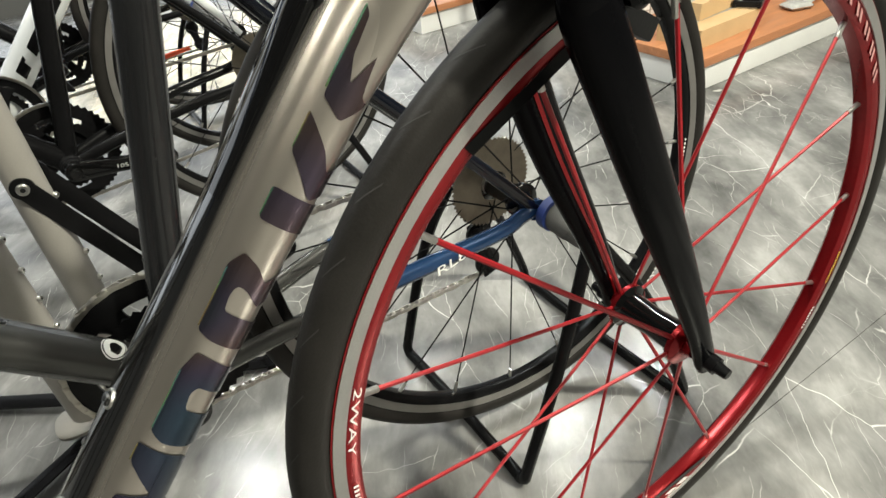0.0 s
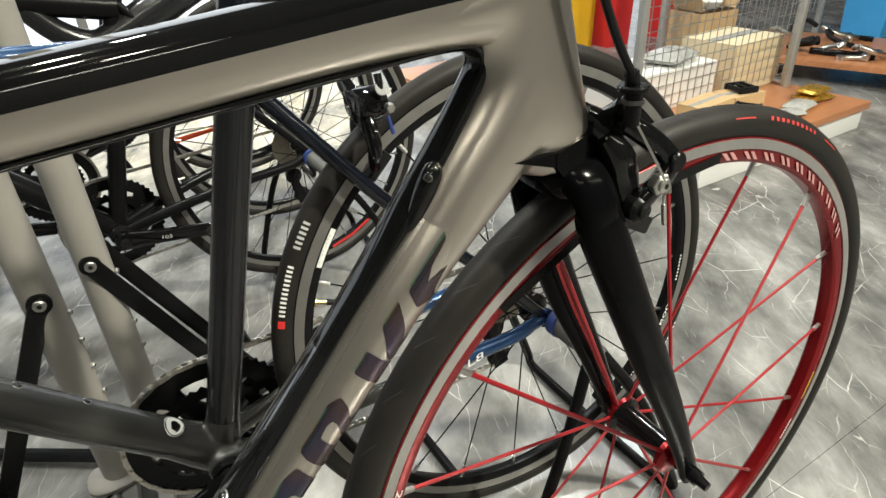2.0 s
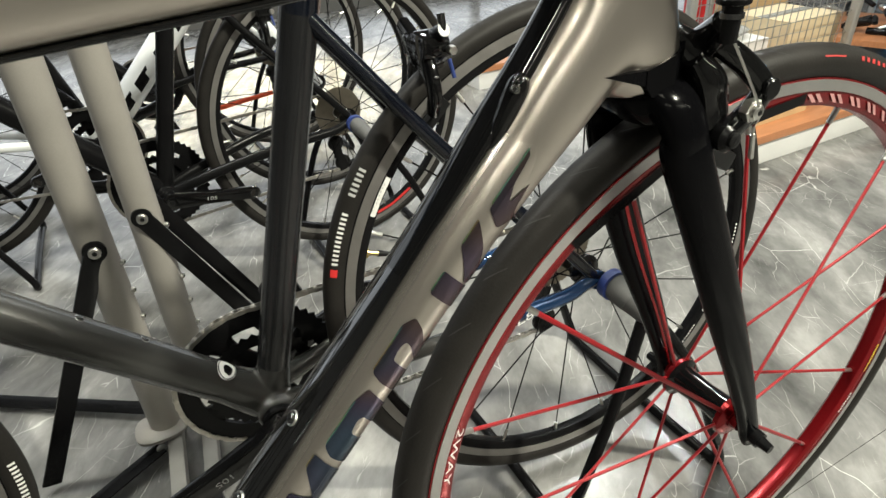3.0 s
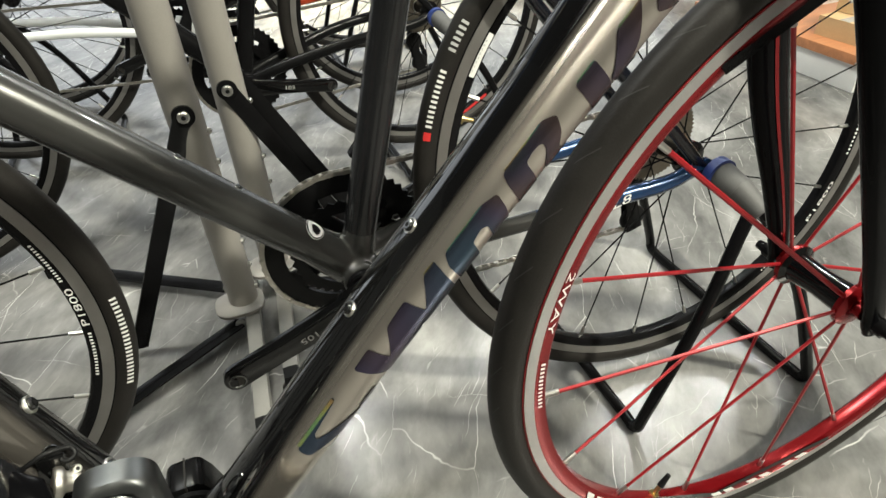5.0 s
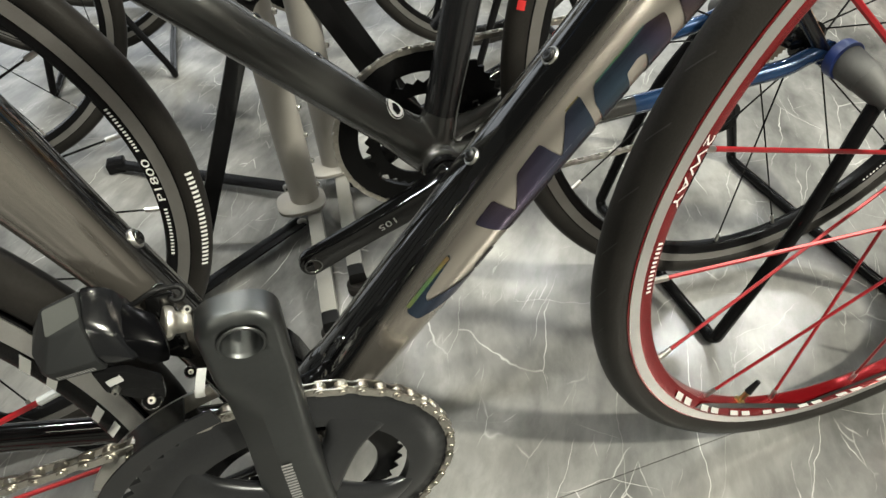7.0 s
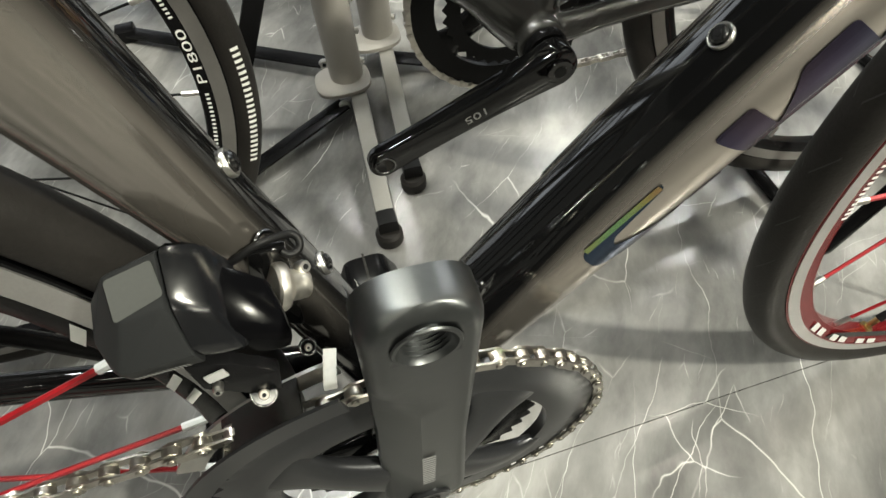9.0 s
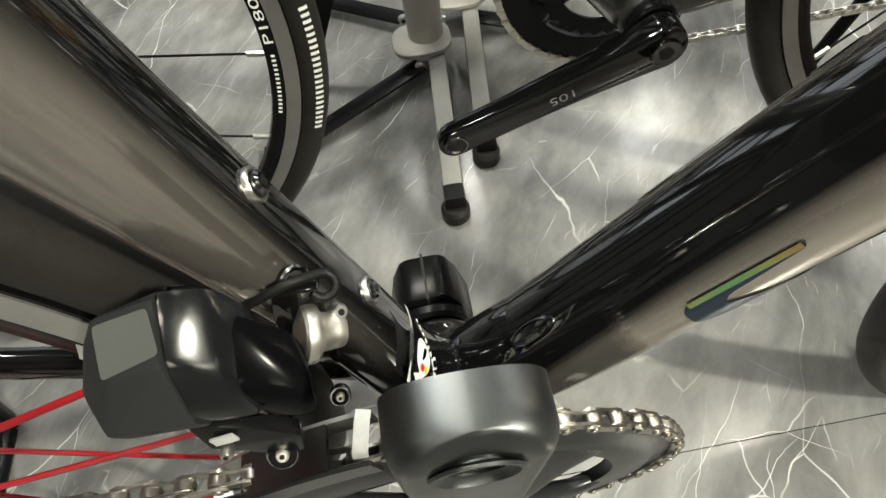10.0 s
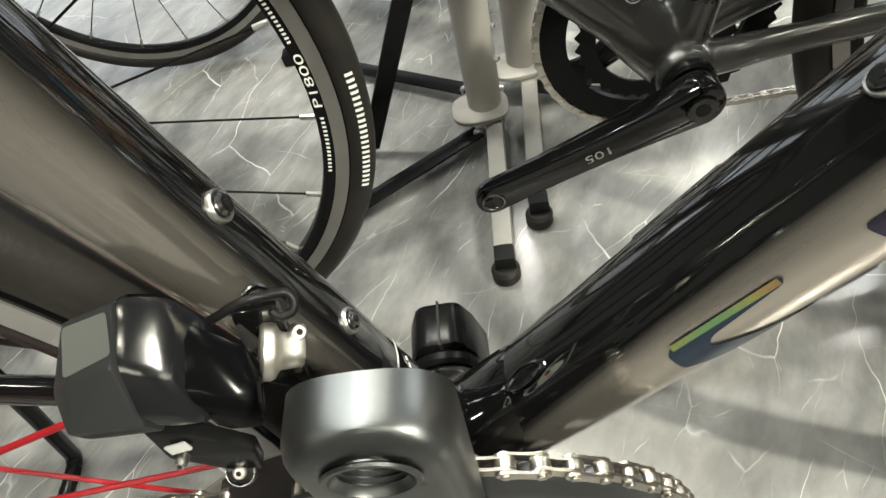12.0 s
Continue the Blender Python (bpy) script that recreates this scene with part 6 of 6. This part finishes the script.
for s in (0.24, 0.34, 0.45, 0.55, 0.66):
    bm = bmesh.new()
    patch(bm, white_dt.on, [(s, 0.68), (s + 0.055, 0.68), (s + 0.070, 0.80), (s + 0.015, 0.80)], 2, 4)
    patch(bm, white_dt.on, [(s + 0.055, 0.76), (s + 0.075, 0.76), (s + 0.085, 0.80), (s + 0.065, 0.80)], 1, 2)
    part("black_shape", bm, SATIN_BLACK, white_bike)
# A stay's orange stripe, added to this bicycle as a thin rod.
bm = bmesh.new()
Loft([(0.270, 0.052, 0.294, 0.008, 0.004), (0.480, 0.055, 0.316, 0.006, 0.004)], 10, 2).add(bm)
part("orange_stripe", bm, ORANGE_INK, white_bike, "thin orange stripe")
rear_stand((-0.385, 1.48, 0.36))
road_bike("black road bicycle with white seat stays", (0.20, 1.90, 0), 180, None, (-0.42, 0.36), (0.60, 0.345), (0.385, 0.69, 0.35, 0.80), (-0.13, 0.74),
          (SATIN_BLACK, SATIN_BLACK, SATIN_BLACK, WHITE_PAINT, SATIN_BLACK, SATIN_BLACK), (FAR_WHEEL, FAR_WHEEL), crank_at=(0.165, 0.05), details=PLAIN)
rear_stand((0.62, 1.90, 0.36))

# ---- low show platforms of orange wood ----
WOOD = surface("orange_beech_veneer", (0.45, 0.19, 0.085), 0.38, 0.0, 0.22, 6, 90, bump=0.1, stretch=(1, 9, 9), coat=0.2)
KRAFT = surface("kraft_cardboard", (0.56, 0.38, 0.20), 0.75, 0.0, 0.1, 12, 250, bump=0.2)
PALE_KRAFT = surface("pale_cardboard", (0.68, 0.57, 0.38), 0.75, 0.0, 0.08, 10, 250, bump=0.2)
WHITE_BOARD = surface("white_coated_card", (0.75, 0.75, 0.74), 0.45, 0.0, 0.05, 10, 250)
WIRE = surface("galvanised_wire", (0.42, 0.42, 0.41), 0.4, 0.9, 0.12, 60, 400)
POST_GREY = surface("grey_steel_post", (0.36, 0.36, 0.35), 0.4, 0.5, 0.1, 20, 300)
CLEAR_BAG = surface("clear_plastic_film", (0.40, 0.40, 0.385), 0.12, 0.0, 0.2, 60, 300, bump=0.6)
GOLD_BAG = surface("gold_foil_packet", (0.62, 0.36, 0.06), 0.28, 0.7, 0.3, 50, 300, bump=0.5)
RED_BIN = surface("red_plastic", (0.62, 0.03, 0.03), 0.35, 0.0, 0.1, 8, 200)
YELLOW_BIN = surface("yellow_plastic", (0.72, 0.40, 0.02), 0.35, 0.0, 0.1, 8, 200)
SKY_BIN = surface("sky_blue_plastic", (0.06, 0.36, 0.75), 0.35, 0.0, 0.1, 8, 200)


def platform(x0, x1, y0, y1, top, legs=False, turn=0):
    ob = base("show_platform", "low platform with an orange veneered top on a white plinth", "platform", ((x0 + x1) / 2, (y0 + y1) / 2, 0), turn, "show platforms")
    bm = bmesh.new()
    box(bm, (0, 0, top - 0.014), (x1 - x0, y1 - y0, 0.028), 0.003)
    part("top", bm, WOOD, ob)
    if legs:
        for sx in (-1, 1):
            for sy in (-1, 1):
                bm = bmesh.new()
                rod(bm, (sx * ((x1 - x0) / 2 - 0.08), sy * ((y1 - y0) / 2 - 0.06), 0), (sx * ((x1 - x0) / 2 - 0.08), sy * ((y1 - y0) / 2 - 0.06), top - 0.028), 0.018, 14)
                part("leg", bm, SATIN_BLACK, ob)
    else:
        bm = bmesh.new()
        box(bm, (0, 0, (top - 0.028) / 2), (x1 - x0 - 0.03, y1 - y0 - 0.03, top - 0.029), 0.003)
        part("plinth", bm, WHITE_BOARD, ob)
    return ob


TOP = 0.11
platform(1.79, 2.79, 0.81, 1.50, TOP)
platform(3.32, 4.02, 0.45, 1.75, TOP, True, 18)
platform(1.55, 2.40, 2.05, 2.55, TOP)


def carton(place, size, turn, mat, label, flaps=0.0, tape=True):
    """A cardboard box with its folded lid edges, tape and, where it is open, its four flaps."""
    ob = base("carton", label, "box", place, turn)
    w, d, h = size
    t = 0.004
    bm = bmesh.new()
    outer = [(-w / 2, -d / 2), (w / 2, -d / 2), (w / 2, d / 2), (-w / 2, d / 2)]
    inner = [(x - math.copysign(t, x), y - math.copysign(t, y)) for x, y in outer]
    o0, o1 = [bm.verts.new((x, y, 0)) for x, y in outer], [bm.verts.new((x, y, h)) for x, y in outer]
    i0, i1 = [bm.verts.new((x, y, t)) for x, y in inner], [bm.verts.new((x, y, h)) for x, y in inner]
    bm.faces.new(o0)
    bm.faces.new(i0)
    for k in range(4):
        n = (k + 1) % 4
        bm.faces.new((o0[k], o0[n], o1[n], o1[k]))
        bm.faces.new((i0[k], i0[n], i1[n], i1[k]))
        bm.faces.new((o1[k], o1[n], i1[n], i1[k]))
    part("body", bm, mat, ob)
    if flaps:
        for sx in (-1, 1):
            bm = bmesh.new()
            box(bm, (0, 0, flaps / 2), (t, d - 0.01, flaps), 0.0, pose(0, 0, 0, 0, sx * 25, 0))
            bm.transform(Matrix.Translation((sx * (w / 2 + 0.006), 0, h + 0.002)))
            part("flap", bm, mat, ob)
    else:
        for sx in (-1, 1):
            bm = bmesh.new()
            box(bm, (0, sx * (d / 4), h), (w, d / 2 - 0.001, 0.003))
            part("flap", bm, mat, ob)
        if tape:
            bm = bmesh.new()
            box(bm, (0, 0, h + 0.002), (w * 0.98, min(0.05, d * 0.2), 0.0008))
            part("tape", bm, CLEAR_BAG, ob)
    return ob


carton((2.00, 0.96, TOP), (0.30, 0.16, 0.055), 2, KRAFT, "flat kraft cardboard box on the wooden platform")
carton((2.28, 1.05, TOP), (0.16, 0.11, 0.08), -4, KRAFT, "small kraft cardboard box on the wooden platform")
carton((2.02, 1.00, TOP + 0.058), (0.20, 0.10, 0.05), 6, KRAFT, "kraft cardboard box lying on another box")
carton((2.605, 1.335, TOP), (0.33, 0.26, 0.20), 2, PALE_KRAFT, "pale cardboard carton on the wooden platform")
carton((3.12, 1.88, 0.0), (0.26, 0.22, 0.30), -6, KRAFT, "open kraft carton with white paper inside", 0.12)
carton((2.12, 1.36, TOP), (0.52, 0.24, 0.15), -2, WHITE_BOARD, "white cardboard box with dark print")


def packet(place, size, turn, mat, label, category="packet"):
    """A soft bag: a pillow with a crimped seam and uneven folds."""
    bm = bmesh.new()
    n = 12
    for top in (1, -1):
        rows = []
        for i in range(n + 1):
            row = []
            for j in range(n + 1):
                u, v = i / n * 2 - 1, j / n * 2 - 1
                h = (max(0, 1 - u ** 4) * max(0, 1 - v ** 4)) ** 0.6
                k = noise.noise(Vector((u * 2.2, v * 2.2, place[0] * 7))) * 0.3
                row.append(bm.verts.new((u * size[0] / 2, v * size[1] / 2, size[2] * (0.5 + top * h * (0.5 + k * 0.6 if top > 0 else 0.5)))))
            rows.append(row)
        for i in range(n):
            for j in range(n):
                bm.faces.new((rows[i][j], rows[i + 1][j], rows[i + 1][j + 1], rows[i][j + 1]))
    bmesh.ops.remove_doubles(bm, verts=bm.verts[:], dist=0.0004)
    ob = tagged(link("packet", bm, mat, None, "", True), label, category)
    ob.matrix_basis = pose(*place, 0, 0, turn)
    return ob


packet((2.50, 0.93, TOP), (0.13, 0.09, 0.030), 10, CLEAR_BAG, "clear plastic bag of parts on the wooden platform")
packet((2.40, 0.90, TOP), (0.09, 0.07, 0.025), -20, CLEAR_BAG, "small clear plastic bag on the wooden platform")
packet((2.64, 0.96, TOP), (0.14, 0.10, 0.028), -8, GOLD_BAG, "gold foil packet on the wooden platform")
packet((2.64, 0.965, TOP + 0.027), (0.13, 0.09, 0.026), 6, GOLD_BAG, "gold foil packet lying on another packet")
packet((2.22, 1.34, TOP + 0.152), (0.22, 0.16, 0.05), 15, CLEAR_BAG, "crumpled clear plastic bag on a white box")
packet((3.12, 1.88, 0.302), (0.22, 0.18, 0.10), 30, WHITE_BOARD, "crumpled white paper in an open carton", "paper")


def loose_pedal(place, turn):
    ob = base("loose_pedal", "loose black platform pedal lying on a box", "pedal", place, turn, "loose pedals")
    bm = bmesh.new()
    for sy in (-1, 1):
        box(bm, (0, sy * 0.038, 0.012), (0.085, 0.010, 0.022), 0.003)
    for sx in (-1, 0, 1):
        box(bm, (sx * 0.034, 0, 0.012), (0.010, 0.070, 0.018), 0.003)
    part("cage", bm, DULL_BLACK, ob)
    bm = bmesh.new()
    rod(bm, (0, 0.02, 0.012), (0, 0.075, 0.012), 0.0065, 12)
    part("axle", bm, STEEL, ob)
    return ob


loose_pedal((2.16, 0.93, TOP + 0.058), 25)
loose_pedal((2.29, 1.05, TOP + 0.083), -15)


def mesh_fence(x0, x1, y, z1, z0=0.0):
    ob = base("wire_mesh_panel", "grey wire mesh panel between steel posts", "fence", ((x0 + x1) / 2, y, 0))
    cx = (x0 + x1) / 2
    for x in (x0, x1):
        bm = bmesh.new()
        Loft([(x - cx, 0, z0, 0.016, 0.016), (x - cx, 0, z1, 0.016, 0.016)], 12, 1, (0, 1, 0), 6).add(bm)
        part("post", bm, POST_GREY, ob)
    first = None
    n = int((x1 - x0) / 0.04)
    for i in range(1, n):
        x = x0 - cx + (x1 - x0) * i / n
        if first is None:
            bm = bmesh.new()
            rod(bm, (0, 0, 0.16), (0, 0, z1 - 0.02), 0.0016, 6)
            first = part("wire", bm, WIRE, ob)
            first.matrix_basis = Matrix.Translation((x, 0, 0))
        else:
            share("wire", first, ob, Matrix.Translation((x, 0, 0)))
    first = None
    for i in range(int((z1 - 0.18) / 0.04)):
        z = 0.17 + 0.04 * i
        if first is None:
            bm = bmesh.new()
            rod(bm, (-(x1 - x0) / 2, 0.0032, 0), ((x1 - x0) / 2, 0.0032, 0), 0.0016, 6)
            first = part("wire", bm, WIRE, ob)
            first.matrix_basis = Matrix.Translation((0, 0, z))
        else:
            share("wire", first, ob, Matrix.Translation((0, 0, z)))
    return ob


mesh_fence(1.81, 2.74, 1.14, 1.3, TOP)
mesh_fence(2.83, 4.3, 1.90, 1.3)


def bin_box(place, size, turn, mat, label):
    ob = base("storage_bin", label, "bin", place, turn, "coloured storage bins")
    w, d, h = size
    bm = bmesh.new()
    Loft([(0, 0, 0, d / 2 * 0.9, w / 2 * 0.9), (0, 0, h * 0.9, d / 2, w / 2), (0, 0, h, d / 2 * 1.03, w / 2 * 1.03)], 24, 3, (1, 0, 0), 7).add(bm)
    body = part("body", bm, mat, ob)
    bm = bmesh.new()
    Loft([(0, 0, h * 0.985, d / 2 * 1.06, w / 2 * 1.06), (0, 0, h * 1.015, d / 2 * 1.06, w / 2 * 1.06)], 24, 1, (1, 0, 0), 7).add(bm)
    part("rim", bm, mat, ob)
    return ob


bin_box((3.20, 2.62, 0), (0.22, 0.2, 0.5), 0, RED_BIN, "tall red plastic bin on the floor")
bin_box((3.68, 2.62, 0), (0.28, 0.2, 0.5), 0, RED_BIN, "tall red plastic bin on the floor")
bin_box((2.95, 2.70, 0), (0.22, 0.2, 0.45), 0, YELLOW_BIN, "yellow plastic bin on the floor")
bin_box((4.68, 1.72, 0), (0.46, 0.3, 0.36), 0, SKY_BIN, "sky blue plastic bin on the floor")


def loose_tube(a, b, r, label):
    bm = bmesh.new()
    rod(bm, a, b, r, 16)
    return tagged(link("handlebar_tube", bm, SATIN_BLACK), label, "tube")


loose_tube((3.36, 1.40, TOP + 0.016), (3.44, 1.13, TOP + 0.016), 0.0155, "dark carbon tube lying on a platform")
rng = random.Random(5)
for i in range(26):
    u, v = rng.uniform(0.05, 0.6), rng.uniform(-0.55, 0.6)
    px, py = 3.67 + (u - 0.33) * 0.951 - v * 0.309, 1.10 + (u - 0.33) * 0.309 + v * 0.951
    bm = bmesh.new()
    if i % 3 == 0:
        rod(bm, (0, 0, 0), (0, 0, 0.022), 0.022, 16)
        rod(bm, (0, 0, 0.011), (0.09, 0.0, 0.016), 0.013, 12)
        disc(bm, (0.10, 0, 0.018), 0.019, 0.034, 16, "z", 0.003)
        ob = tagged(link("stem", bm, (STEEL, SATIN_BLACK, GUNMETAL)[i // 3 % 3]), "loose handlebar stem lying on a platform", "stem", "loose stems")
    else:
        k = rng.uniform(0.8, 1.3)
        tube(bm, [(0, 0, 0.012), (0.06 * k, 0.02, 0.03), (0.12 * k, 0.0, 0.05), (0.14 * k, -0.06, 0.07), (0.10, -0.09 * k, 0.05)], 0.0125, 10, 5)
        ob = tagged(link("handlebar", bm, (SATIN_BLACK, DULL_BLACK, STEEL)[i % 3]), "loose handlebar part lying on a platform", "handlebar", "loose handlebar parts")
    ob.matrix_basis = pose(px, py, TOP, 0, 0, 37 * i)

# ---- the shop window ----
m, tree, b = material("bright_street")
b.inputs["Base Color"].default_value = (0, 0, 0, 1)
b.inputs["Emission Color"].default_value = (0.90, 0.96, 1.0, 1)
b.inputs["Emission Strength"].default_value = 1.7
bm = bmesh.new()
box(bm, (1.0, Y1 + 0.45, 1.3), (11.0, 0.02, 3.2))
tagged(link("backdrop", bm, m, None, "", False), "bright overcast street outside the shop window", "backdrop", "", "structure")
win = base("window_1", "wide shop window with slim grey frames", "window", (0, Y1, 0), 0, "", "structure")
for i in range(8):
    x = X0 + 0.05 + i * 1.41
    bm = bmesh.new()
    box(bm, (x, 0.07, 1.31), (0.06, 0.08, 2.38), 0.004)
    part("window_frame", bm, POST_GREY, win)

# ---- floor tiles ----
JOINT = 0.0009
k = 0
for x0, x1 in ((-4.0, -1.3), (-1.3, 1.9), (1.9, 5.1), (5.1, 6.0)):
    for y0, y1 in ((-4.0, -3.2), (-3.2, -1.6), (-1.6, 0.0), (0.0, 1.6), (1.6, 3.2), (3.2, 4.6)):
        bm = bmesh.new()
        box(bm, ((x0 + x1) / 2, (y0 + y1) / 2 - 0.005, -0.005), (x1 - x0 - JOINT, y1 - y0 - JOINT, 0.010))
        link("tile", bm, MARBLE, floor, "", False)
